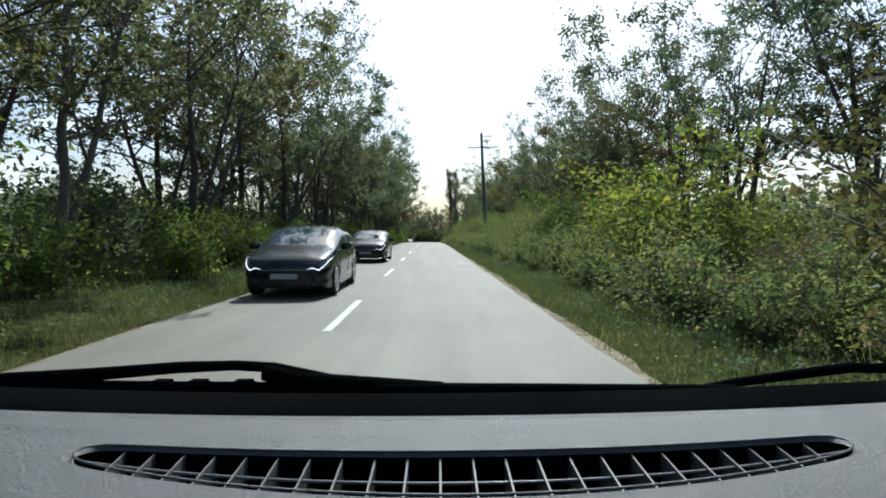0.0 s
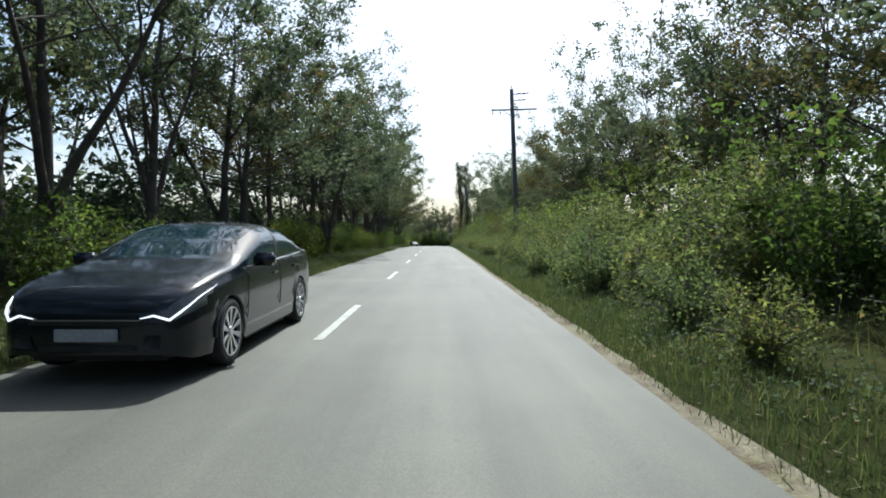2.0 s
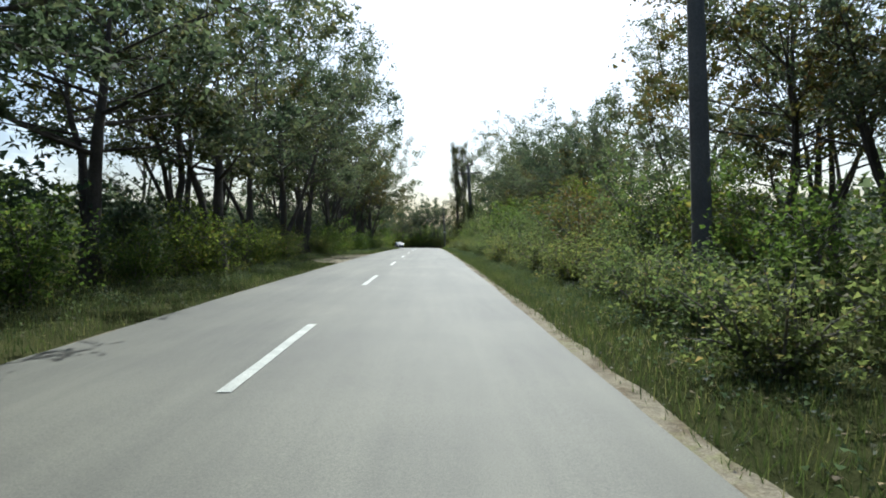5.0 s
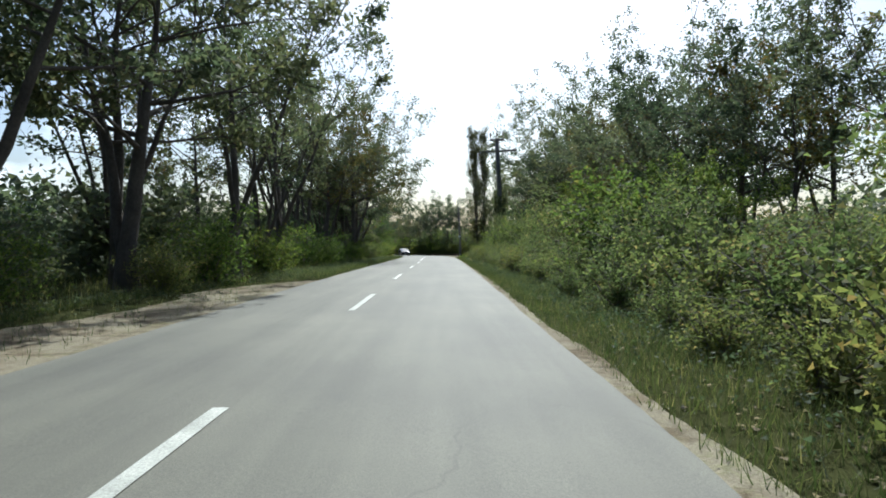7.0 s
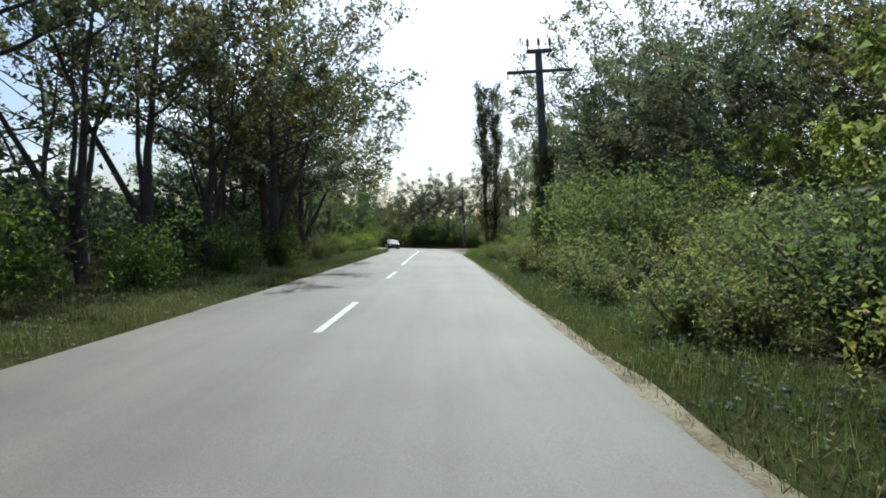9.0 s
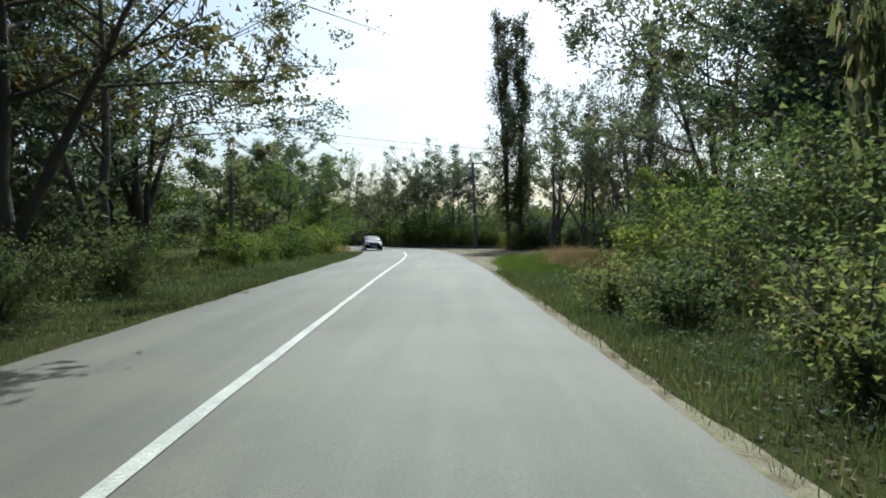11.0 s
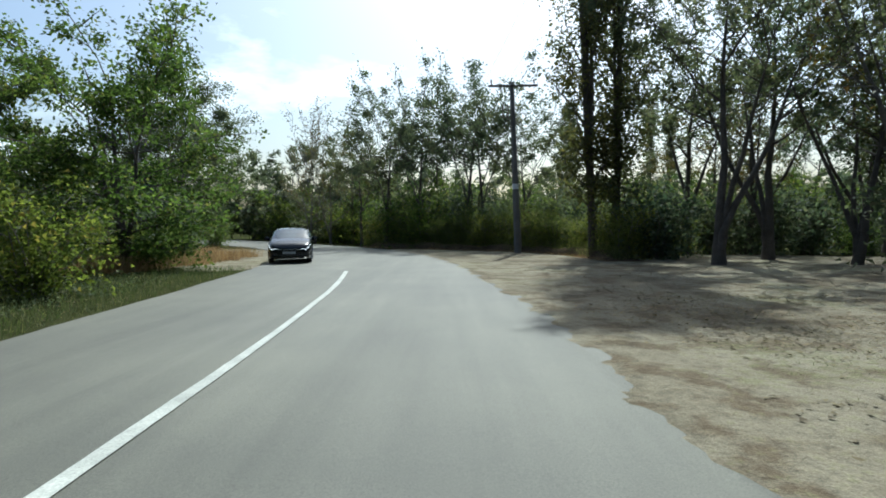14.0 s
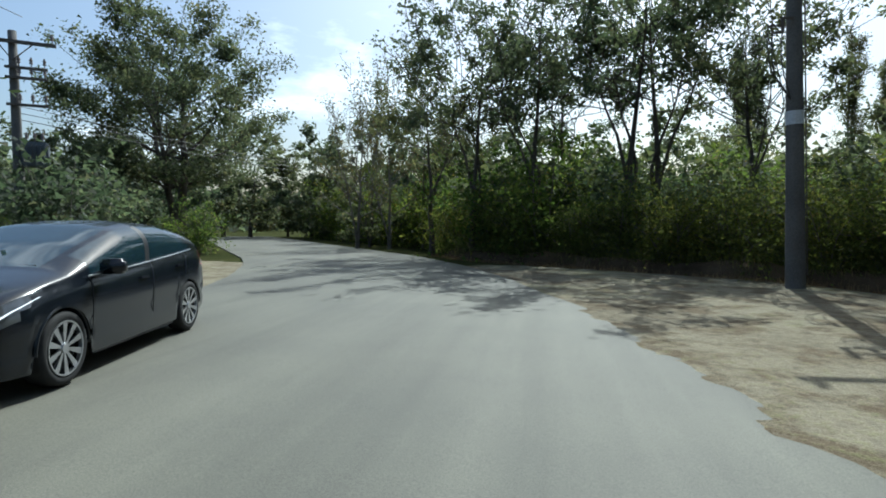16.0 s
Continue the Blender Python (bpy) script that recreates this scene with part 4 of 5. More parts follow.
def pole(label, height, base=0.19, top=0.12):
    """A square-sided tapered concrete pole with chamfered corners."""
    root = tagged(new("utility_pole"), label, "utility pole")
    t = Tubes()
    zs = np.linspace(-0.3, height, 6)
    r = np.linspace(base, top, 6) * 1.12
    t.add(np.c_[0 * zs, 0 * zs, zs], r, 8)
    part("shaft", t.mesh("shaft", M_CONCRETE), None, root)
    return root


def crossarm(root, z, x0, x1, pins, hang=(), brace=True, size=0.05):
    bm = bmesh.new()
    box(bm, x0, x1, -0.17 - size, -0.17 + size, z - size, z + size, 0.008)
    arm = part("crossarm", bm, M_STEEL, root)
    for x in pins:
        i = part("insulator", INSULATOR, None, arm)
        i.location = (x, -0.17, z + size)
    for x in hang:
        i = part("insulator", INSULATOR, None, arm)
        i.location, i.rotation_euler = (x, -0.17, z - size), (math.pi, 0, 0)
    if brace:
        for s in (x0 * 0.45, x1 * 0.45):
            part("brace", rod([(0, -0.16, z - 0.55), (s, -0.17, z - size)], 0.018, M_STEEL, "brace"), None, root)
    return arm


p1 = pole("tall concrete power pole with two stub arms and crossarm", 11.75)
crossarm(p1, 10.25, -1.55, 1.75, (), (-1.45, -0.9, 1.2))
for z, ln in ((11.4, 1.1), (10.95, 0.9)):
    bm = bmesh.new()
    box(bm, 0.05, ln, -0.04, 0.04, z - 0.03, z + 0.03, 0.006)
    a = part("stub_arm", bm, M_STEEL, p1)
    for x in (0.35, 0.7, ln - 0.1):
        i = part("insulator", INSULATOR, None, a)
        i.location, i.rotation_euler = (x, 0, z), (0, radians(70), 0)
i = part("insulator", INSULATOR, None, p1)
i.location = (0, 0, 11.75)
p1.matrix_basis = pose(7.15, 52.0, 0, 0, -2.4, 3)

p2 = pole("concrete power pole with three insulators on a yoke", 10.5, 0.22, 0.165)
yoke = crossarm(p2, 10.55, -0.62, 0.62, (-0.55, 0, 0.55), (), False, 0.09)
for i in yoke.children:
    i.scale = (1.7, 1.7, 2.0)
crossarm(p2, 9.55, -1.65, 1.65, (), (-1.6, 1.6), True, 0.075)
part("conduit", rod([(-0.17, -0.1, 2.5), (-0.15, -0.1, 9.4)], 0.02, M_STEEL, "conduit"), None, p2)
p2.matrix_basis = pose(7.0, 111.6, 0, 0, -3.0, -2)

p3 = pole("grey concrete power pole with a white plate beside the bend", 8.6, 0.172, 0.105)
crossarm(p3, 8.4, -1.25, 1.3, (-1.1, 1.1), (), False)
for z in (7.2, 6.85):
    bm = bmesh.new()
    box(bm, -0.62, -0.05, -0.2, -0.14, z - 0.025, z + 0.025, 0.006)
    b = part("bracket", bm, M_STEEL, p3)
    for x in (-0.56, -0.3):
        i = part("insulator", INSULATOR, None, b)
        i.location = (x, -0.17, z)
# stack of fuse arms with cable loops at their ends
for k, z in enumerate((6.7, 6.52, 6.34, 6.18)):
    part("fuse_arm", rod([(-0.1, -0.14, z), (-0.3, -0.17, z + 0.02), (-0.46 + 0.05 * (k % 2), -0.2, z - 0.03)], 0.02, M_STEEL, "fuse_arm"), None, p3)
part("cable_loop", rod([(-0.42, -0.2, 6.75), (-0.5, -0.2, 6.5), (-0.47, -0.2, 6.2), (-0.34, -0.19, 6.06), (-0.2, -0.17, 6.12), (-0.12, -0.15, 6.3)], 0.014, M_WIRE, "cable_loop"), None, p3)
part("cable_loop", rod([(-0.3, -0.2, 6.95), (-0.24, -0.2, 6.6), (-0.28, -0.2, 6.3), (-0.22, -0.18, 6.1)], 0.014, M_WIRE, "cable_loop"), None, p3)
# lower bracket from which three cables drop to the shaft
bm = bmesh.new()
box(bm, -0.34, -0.1, -0.2, -0.14, 5.24, 5.29, 0.006)
box(bm, -0.34, -0.29, -0.2, -0.14, 4.98, 5.29, 0.006)
low_arm = part("bracket", bm, M_STEEL, p3)
for z, x in ((5.13, -0.6), (5.0, -0.52)):
    bm = bmesh.new()
    box(bm, x, -0.3, -0.19, -0.15, z - 0.02, z + 0.02, 0.005)
    part("arm", bm, M_STEEL, low_arm)
for x, z in ((-0.59, 5.12), (-0.51, 4.99), (-0.33, 4.98)):
    part("drop_cable", rod([(x, -0.17, z), (x - 0.02, -0.17, z - 0.45), (x + 0.03, -0.17, z - 0.8), (x * 0.5 - 0.06, -0.17, 3.95), (-0.16, -0.15, 3.7)], 0.011, M_WIRE, "drop_cable"), None, p3)
bm = bmesh.new()
bmesh.ops.create_cone(bm, cap_ends=False, segments=16, radius1=0.168, radius2=0.163, depth=0.27, matrix=Matrix.Translation((0, 0, 3.36)))
part("plate", bm, M_PLATE, p3, "faded white band wrapped round the shaft")
part("conduit", rod([(0.2, -0.06, 0.2), (0.17, -0.05, 7.6)], 0.014, M_STEEL, "conduit"), None, p3)
for z in (3.55, 4.6, 5.7, 6.6):
    part("clip", rod([(0.1, -0.05, z), (0.25, -0.07, z + 0.01)], 0.012, M_STEEL, "clip"), None, p3)
p3.matrix_basis = pose(4.9, 161.2, 0, 0, -2.6, 8)

p4 = pole("concrete pole carrying a grey transformer with fuse brackets", 6.95, 0.145, 0.1)
crossarm(p4, 6.6, -0.8, 1.1, (-0.7, 1.0), (), True)
for z in (5.85, 5.55, 4.75):
    arm = crossarm(p4, z, -0.2, 0.85, (0.15, 0.45, 0.78), (), False, 0.04)
bm = bmesh.new()
box(bm, 0.12, 0.8, -0.45, 0.15, 2.9, 3.65, 0.05)
tank = part("transformer", bm, M_TANK, p4, "grey painted transformer tank")
for x in (0.25, 0.45, 0.65):
    i = part("insulator", INSULATOR, None, tank)
    i.location = (x, -0.15, 3.65)
for k in range(6):
    bm = bmesh.new()
    box(bm, 0.16 + k * 0.11, 0.18 + k * 0.11, -0.53, -0.44, 3.0, 3.55)
    part("cooling_fin", bm, M_TANK, tank)
p4.matrix_basis = pose(-15.9, 163.3, 0, 0, 0, 40)

p5 = pole("plain slender grey pole among the bushes", 4.5, 0.1, 0.07)
p5.matrix_basis = pose(-7.9, 130.0, 0, 0, 1.0, 0)


def wire(a, b, sag, radius=0.0045, label="thin dark overhead wire"):
    a, b = np.array(a, float), np.array(b, float)
    s = np.linspace(0, 1, 25)
    pts = a + (b - a) * s[:, None]
    pts[:, 2] -= sag * 4 * s * (1 - s)
    ob = new("overhead_wire", rod(pts, radius, M_WIRE, "overhead_wire", 5))
    return tagged(ob, label, "wire", group="overhead wires")


for dx, z0, z1 in ((-0.55, 10.3, 10.85), (0.0, 11.5, 10.9), (0.55, 10.4, 10.85)):
    wire((6.75 + dx * 2.4, 52, z0), (6.5 + dx, 111.4, z1), 0.9)
    wire((6.5 + dx, 111.4, z1), (4.2 + dx * 2, 159.8, 8.35), 0.9)
    wire((6.75 + dx * 2.4, 52, z0), (6.9 + dx * 2, -40, 10.6), 1.0)
wire((-9.8, 120.0, 5.05), (17.0, 134.0, 5.7), 0.85, 0.010, "thick dark cable slung across the road")
wire((-9.8, 120.4, 4.95), (17.0, 134.4, 5.65), 0.95, 0.005)
wire((-7.2, 124.0, 6.86), (-15.2, 163.0, 7.2), 0.2, 0.012, "dark overhead cable along the road")
wire((-7.3, 124.0, 6.17), (-15.9, 163.0, 6.0), 0.25, 0.009)
for z, d in ((4.7, 0.0), (4.5, 0.5), (4.3, 1.0)):
    wire((-15.7, 163.3, z), (-2.0 + d, 215, z + 1.0), 1.0, 0.011)

# ---------------------------------------------------------------- cars
def gloss(name, col, rough=0.15, metal=0.0, coat=1.0, spec=0.5):
    m, n, l, b = shader(name, rough, metal, spec)
    f = noise_node(n, l, coords(n), 9, 5)
    l.new(ramp(n, l, f, [(0.3, tuple(c * 0.85 for c in col)), (0.7, tuple(c * 1.1 for c in col))]), b.inputs["Base Color"])
    b.inputs["Coat Weight"].default_value = coat
    b.inputs["Coat Roughness"].default_value = 0.04
    return m


M_PAINT = gloss("black car paint", (0.006, 0.009, 0.014), 0.25, 0, 0.45, 0.25)
M_GLASS = gloss("tinted car glass", (0.016, 0.036, 0.048), 0.03, 0, 0.0, 0.85)
M_RUBBER = surface("rubber", 8, 60, (0.015, 0.015, 0.015), (0.03, 0.03, 0.03), 0.85, 0.3, 0.003)
M_ALLOY = gloss("alloy", (0.45, 0.46, 0.48), 0.3, 0.9, 0.2)
M_TRIM = surface("black plastic trim", 8, 60, (0.012, 0.012, 0.013), (0.022, 0.022, 0.023), 0.6, 0.2, 0.002)
# the headlamps are lit
M_LENS = gloss("clear lamp lens", (0.6, 0.62, 0.65), 0.15, 0.2, 1.0)
M_LENS.node_tree.nodes["Principled BSDF"].inputs["Emission Color"].default_value = (1, 1, 1, 1)
M_LENS.node_tree.nodes["Principled BSDF"].inputs["Emission Strength"].default_value = 1.0


def loft(sections, mat, name, smooth=True, caps=True):
    """Joins rings of points, front to rear, into one skin."""
    n = len(sections[0])
    v = [p for s in sections for p in s]
    f = [(i * n + j, i * n + (j + 1) % n, (i + 1) * n + (j + 1) % n, (i + 1) * n + j) for i in range(len(sections) - 1) for j in range(n)]
    if caps:
        f += [list(range(n))[::-1], [(len(sections) - 1) * n + j for j in range(n)]]
    me = mesh_of(name, v, f, mat, smooth)
    return me


def quad_sheet(corners, mat, name, n=6, bulge=0.0, axis=(0, 0, 1), thick=0.004):
    """A slightly bulging sheet between four corners, with thickness."""
    a, b, c, d = (np.array(p, float) for p in corners)
    ax = np.array(axis, float)
    v = []
    for lay in (0, 1):
        for i in range(n + 1):
            for j in range(n + 1):
                s, t = i / n, j / n
                p = a * (1 - s) * (1 - t) + b * s * (1 - t) + c * s * t + d * (1 - s) * t
                v.append(p + ax * (bulge * 16 * s * (1 - s) * t * (1 - t) - lay * thick))
    m = (n + 1) ** 2
    f = []
    for i in range(n):
        for j in range(n):
            q = [i * (n + 1) + j, (i + 1) * (n + 1) + j, (i + 1) * (n + 1) + j + 1, i * (n + 1) + j + 1]
            f += [q, [m + k for k in q[::-1]]]
    rim = [j * (n + 1) for j in range(n)] + [n * (n + 1) + j for j in range(n)] + [(n + 1) * (n - j) + n for j in range(n)] + [n - j for j in range(n)]
    for k in range(len(rim)):
        f.append([rim[k], rim[(k + 1) % len(rim)], m + rim[(k + 1) % len(rim)], m + rim[k]])
    return mesh_of(name, v, f, mat, True)


def car(label, kind="hatchback"):
    """A car with its nose at y = 0 and its tail at y = L, standing on z = 0."""
    root = tagged(new("car"), label, "car")
    hatch = kind == "hatchback"
    L, yf = (4.3, 0.84) if hatch else (4.62, 0.86)
    yr = yf + (2.6 if hatch else 2.72)
    # along the car: the centre line of the top, the belt line below the windows, the half width
    if hatch:
        top = [(0, 0.66), (0.05, 0.74), (0.15, 0.81), (0.5, 0.92), (0.98, 1.02), (1.5, 1.235), (1.98, 1.405), (2.45, 1.455), (3.0, 1.435), (3.5, 1.36), (3.86, 1.25), (4.08, 1.10), (4.22, 0.93), (4.3, 0.72)]
        belt = [(0, 0.60), (0.1, 0.70), (0.3, 0.78), (0.7, 0.865), (1.1, 0.91), (2.0, 0.95), (3.0, 1.02), (3.6, 1.07), (3.95, 1.05), (4.2, 0.88), (4.3, 0.68)]
        glass_front, glass_side, post, glass_rear, door_gap = (1.0, 1.98), (1.28, 3.52), (2.36, 2.44), (3.52, 4.0), (1.22, 2.4, 3.3)
    else:
        top = [(0, 0.66), (0.05, 0.74), (0.15, 0.82), (0.5, 0.93), (1.12, 1.03), (1.6, 1.235), (2.08, 1.40), (2.5, 1.44), (3.0, 1.42), (3.45, 1.33), (4.0, 1.13), (4.35, 1.09), (4.55, 1.03), (4.62, 0.78)]
        belt = [(0, 0.60), (0.1, 0.70), (0.3, 0.79), (0.8, 0.88), (1.2, 0.92), (2.0, 0.95), (3.0, 0.985), (3.8, 1.03), (4.3, 1.02), (4.55, 0.95), (4.62, 0.74)]
        glass_front, glass_side, post, glass_rear, door_gap = (1.14, 2.08), (1.4, 3.62), (2.48, 2.56), (3.42, 3.98), (1.3, 2.5, 3.42)
    wide = [(0, 0.62), (0.06, 0.72), (0.18, 0.80), (0.45, 0.86), (0.9, 0.885), (2.2, 0.89), (3.3, 0.888), (L - 0.5, 0.87), (L - 0.18, 0.80), (L - 0.04, 0.71), (L, 0.64)]
    sill = [(0, 0.27), (0.2, 0.2), (0.5, 0.19), (L - 0.5, 0.21), (L - 0.15, 0.28), (L, 0.36)]

    def soft(rows, y):
        return float(np.mean([np.interp(np.clip(y + d, 0, L), *zip(*rows)) for d in (-0.05, -0.025, 0, 0.025, 0.05)])) if 0.12 < y < L - 0.12 else float(np.interp(y, *zip(*rows)))

    ys = sorted(set(np.round(np.r_[0, 0.02, 0.05, 0.09, np.linspace(0.13, L - 0.13, 88), L - 0.09, L - 0.05, L - 0.02, L], 4)))
    low, high, grid = 8, 13, []
    for y in ys:
        w, zb, zt, zs = soft(wide, y), soft(belt, y), soft(top, y), soft(sill, y)
        for yw in (yf, yr):
            if abs(y - yw) < 0.365:
                zs = max(zs, 0.325 + math.sqrt(0.365 ** 2 - (y - yw) ** 2) * 0.98)
        zs = min(zs, zb - 0.06)
        row = []
        for j in range(low + 1):
            q = j / low
            z = zs + (zb - zs) * q
            h = (z - 0.2) / max(0.2, zb - 0.2)
            row.append((w * (0.955 + 0.045 * math.sin(math.pi * min(1, max(0, 0.12 + 0.76 * h)))) - (0.018 if 0.3 < h < 0.42 else 0) - 0.03 * max(0, h - 0.88) / 0.12, y, z))
        wb = row[-1][0]
        p = 2.6 + 0.9 * float(np.clip((zt - zb - 0.15) / 0.25, 0, 1))
        for j in range(1, high + 1):
            a = math.pi / 2 * j / high
            row.append((wb * max(0, math.cos(a)) ** (2 / p), y, zb + max(0.01, zt - zb) * math.sin(a) ** (2 / p)))
        grid.append(row)
    n = low + high + 1
    verts = [(s * x, y, z) for s in (1, -1) for row in grid for x, y, z in row]
    off = len(grid) * n
    faces = {}
    for i in range(len(grid) - 1):
        ym = (ys[i] + ys[i + 1]) / 2
        for j in range(n - 1):
            k = j - low                 # rows above the belt line
            name = "body"
            if k >= 8 and glass_front[0] < ym < glass_front[1]:
                name = "windscreen"
            elif k >= 7 and glass_rear[0] < ym < glass_rear[1]:
                name = "rear_window"
            elif 0 <= k <= 6 and glass_side[0] < ym < glass_side[1] - 0.07 * k:
                name = "pillar" if abs(ym - sum(post) / 2) < 0.05 else "side_window_front" if ym < post[0] else "side_window_rear"
            elif low - 2 <= j <= low and 0.05 < ym < (0.36 if j == low - 2 else 0.52 if j == low - 1 else 0.62):
                name = "headlight"
            elif low - 2 <= j < low and L - 0.42 < ym < L - 0.04:
                name = "tail_light"
            for s in (0, 1):
                q = [s * off + i * n + j, s * off + i * n + j + 1, s * off + (i + 1) * n + j + 1, s * off + (i + 1) * n + j]
                key = name if name in ("body", "windscreen", "rear_window") else (name, s)
                faces.setdefault(key, []).append(q[::-1] if s else q)
    for i in (0, len(grid) - 1):        # close nose and tail
        for j in range(n - 1):
            q = [i * n + j, i * n + j + 1, off + i * n + j + 1, off + i * n + j]
            faces["body"].append(q[::-1] if i == 0 else q)
    looks = {"windscreen": M_GLASS, "rear_window": M_GLASS, "side_window_front": M_GLASS, "side_window_rear": M_GLASS, "pillar": M_TRIM, "headlight": M_LAMP, "tail_light": M_TAIL, "body": M_PAINT}
    for key, fs in faces.items():
        name = key if isinstance(key, str) else key[0]
        used = sorted({i for f in fs for i in f})
        at = {v: i for i, v in enumerate(used)}
        me = mesh_of(name, [verts[i] for i in used], [[at[i] for i in f] for f in fs], looks[name], True)
        part(name, me, None, root, {"headlight": "clear swept headlamp", "tail_light": "red tail lamp"}.get(name, ""))
    bm = bmesh.new()
    box(bm, -0.60, 0.60, 0.12, L - 0.15, 0.19, 0.60, 0.04)
    part("underbody", bm, M_TRIM, root)
    for s in (1, -1):
        # bright lit wedge at the inner end of the headlamp, tapering back along the wing
        line = [(s * 0.44, -0.012, 0.575), (s * 0.55, -0.010, 0.60)]
        for yy in (0.03, 0.08, 0.16, 0.28, 0.42, 0.56):
            w, zb = soft(wide, yy), soft(belt, yy)
            line.append((s * (w * 0.985 + 0.004), yy - 0.006, zb - 0.075 + 0.09 * yy))
        t = Tubes()
        t.add(line, [0.004, 0.010, 0.012, 0.011, 0.008, 0.006, 0.004, 0.003], 8)
        part("daytime_lamp", t.mesh("daytime_lamp", M_LENS), None, root, "bright lit strip along the headlamp")
        zb1 = soft(belt, door_gap[0] + 0.1)
        trim = [(s * (soft(wide, yy) * 0.965 + 0.004), yy, soft(belt, yy) + 0.006) for yy in np.linspace(glass_side[0] - 0.05, glass_side[1] + 0.02, 12)]
        part("window_trim", rod(trim, 0.008, M_ALLOY, "window_trim"), None, root, "bright trim strip below the windows")
        for yy in door_gap:
            zs, zb = 0.27, soft(belt, yy)
            if yy == door_gap[2]:
                zs = 0.62
            seam = [(s * (soft(wide, yy) * (0.955 + 0.045 * math.sin(math.pi * min(1, 0.12 + 0.76 * q))) + 0.0005 - 0.03 * max(0, q - 0.88) / 0.12), yy + 0.05 * q, zs + (zb - zs) * q) for q in np.linspace(0, 1, 9)]
            part("door_seam", rod(seam, 0.005, M_TRIM, "door_seam", 4), None, root)
        for yy in (door_gap[1] - 0.27, door_gap[2] - 0.25):
            bm = bmesh.new()
            x = s * (soft(wide, yy) * 0.995)
            box(bm, x - 0.018, x + 0.018, yy, yy + 0.18, soft(belt, yy) - 0.155, soft(belt, yy) - 0.125, 0.008)
            part("door_handle", bm, M_PAINT, root)
        bm = bmesh.new()
        box(bm, s * 0.83 - 0.03, s * 0.83 + 0.03, yf + 0.45, yr - 0.45, 0.17, 0.22, 0.012)
        part("side_skirt", bm, M_TRIM, root)
        # wing mirror
        bm = bmesh.new()
        box(bm, -0.115, 0.115, -0.06, 0.075, -0.07, 0.075, 0.028)
        bmesh.ops.transform(bm, matrix=Matrix.Translation((s * 0.985, glass_front[0] + 0.42, zb1 + 0.075)), verts=bm.verts)
        mir = part("wing_mirror", bm, M_PAINT, root, smooth=True)
        part("mirror_arm", rod([(s * 0.82, glass_front[0] + 0.42, zb1 + 0.0), (s * 0.93, glass_front[0] + 0.42, zb1 + 0.05)], 0.022, M_TRIM, "mirror_arm"), None, mir)
        part("fog_lamp_recess", quad_sheet([(s * 0.44, -0.008, 0.32), (s * 0.60, -0.006, 0.33), (s * 0.60, -0.006, 0.44), (s * 0.48, -0.008, 0.43)], M_TRIM, "fog_lamp_recess", 2, 0.0, (0, -1, 0), 0.02), None, root)
        for yy in (yf, yr):
            wheel = part("wheel", TYRE, None, root)
            wheel.matrix_basis = pose(s * 0.775, yy, 0.325, 0, 0, 0 if s > 0 else 180)
            part("rim", RIM, None, wheel, "bright alloy rim with ten spokes")
            part("brake_disc", BACKING, None, wheel)
            part("wheel_arch", ARCH, None, root).matrix_basis = pose(s * 0.856, yy, 0.325, 0, 0, 0 if s > 0 else 180)
    # nose: grille, lower intake, plate, badge
    bm = bmesh.new()
    box(bm, -0.5, 0.5, -0.014, 0.05, 0.50, 0.585, 0.02)
    gr = part("grille", bm, M_TRIM, root)
    for k in range(2):
        bm = bmesh.new()
        box(bm, -0.44, 0.44, -0.022, -0.01, 0.525 + k * 0.032, 0.533 + k * 0.032)
        part("grille_bar", bm, M_ALLOY if k else M_TRIM, gr)
    bm = bmesh.new()
    box(bm, -0.42, 0.42, -0.012, 0.06, 0.285, 0.37, 0.02)
    part("air_intake", bm, M_TRIM, root)
    bm = bmesh.new()
    box(bm, -0.26, 0.26, -0.035, -0.012, 0.385, 0.49, 0.006)
    part("number_plate", bm, M_TAG, root, "pale number plate")
    yy, z0 = glass_front[0] + 0.05, soft(top, glass_front[0]) + 0.02
    part("wiper", rod([(-0.55, yy - 0.06, z0 - 0.035), (0.1, yy + 0.03, z0 + 0.005), (0.5, yy + 0.0, z0 - 0.02)], 0.008, M_TRIM, "wiper"), None, root)
    if hatch:
        bm = bmesh.new()
        box(bm, -0.56, 0.56, 3.86, 4.12, 1.205, 1.235, 0.012)
        part("spoiler", bm, M_PAINT, root)
    return root


# plate white turned down to carry the shade on the car's nose
M_TAG = surface("shade-dimmed plate", 4, 30, (0.26, 0.27, 0.28), (0.36, 0.36, 0.36), 0.5, 0.1, 0.002)
M_TAIL = gloss("red lamp lens", (0.30, 0.015, 0.015), 0.1)
M_LAMP = gloss("smoked lamp cover", (0.10, 0.105, 0.11), 0.06, 0.3, 1.0)


def turned(profile, mat, name, seg=28):
    """A ring turned round the x axis from a closed profile of (x, radius)."""
    a = np.arange(seg) * 2 * np.pi / seg
    secs = [[(x, r * math.cos(t), r * math.sin(t)) for x, r in profile] for t in a]
    n = len(profile)
    v = [p for s in secs for p in s]
    f = [(i * n + j, i * n + (j + 1) % n, ((i + 1) % seg) * n + (j + 1) % n, ((i + 1) % seg) * n + j) for i in range(seg) for j in range(n)]
    return mesh_of(name, v, f, mat, True)


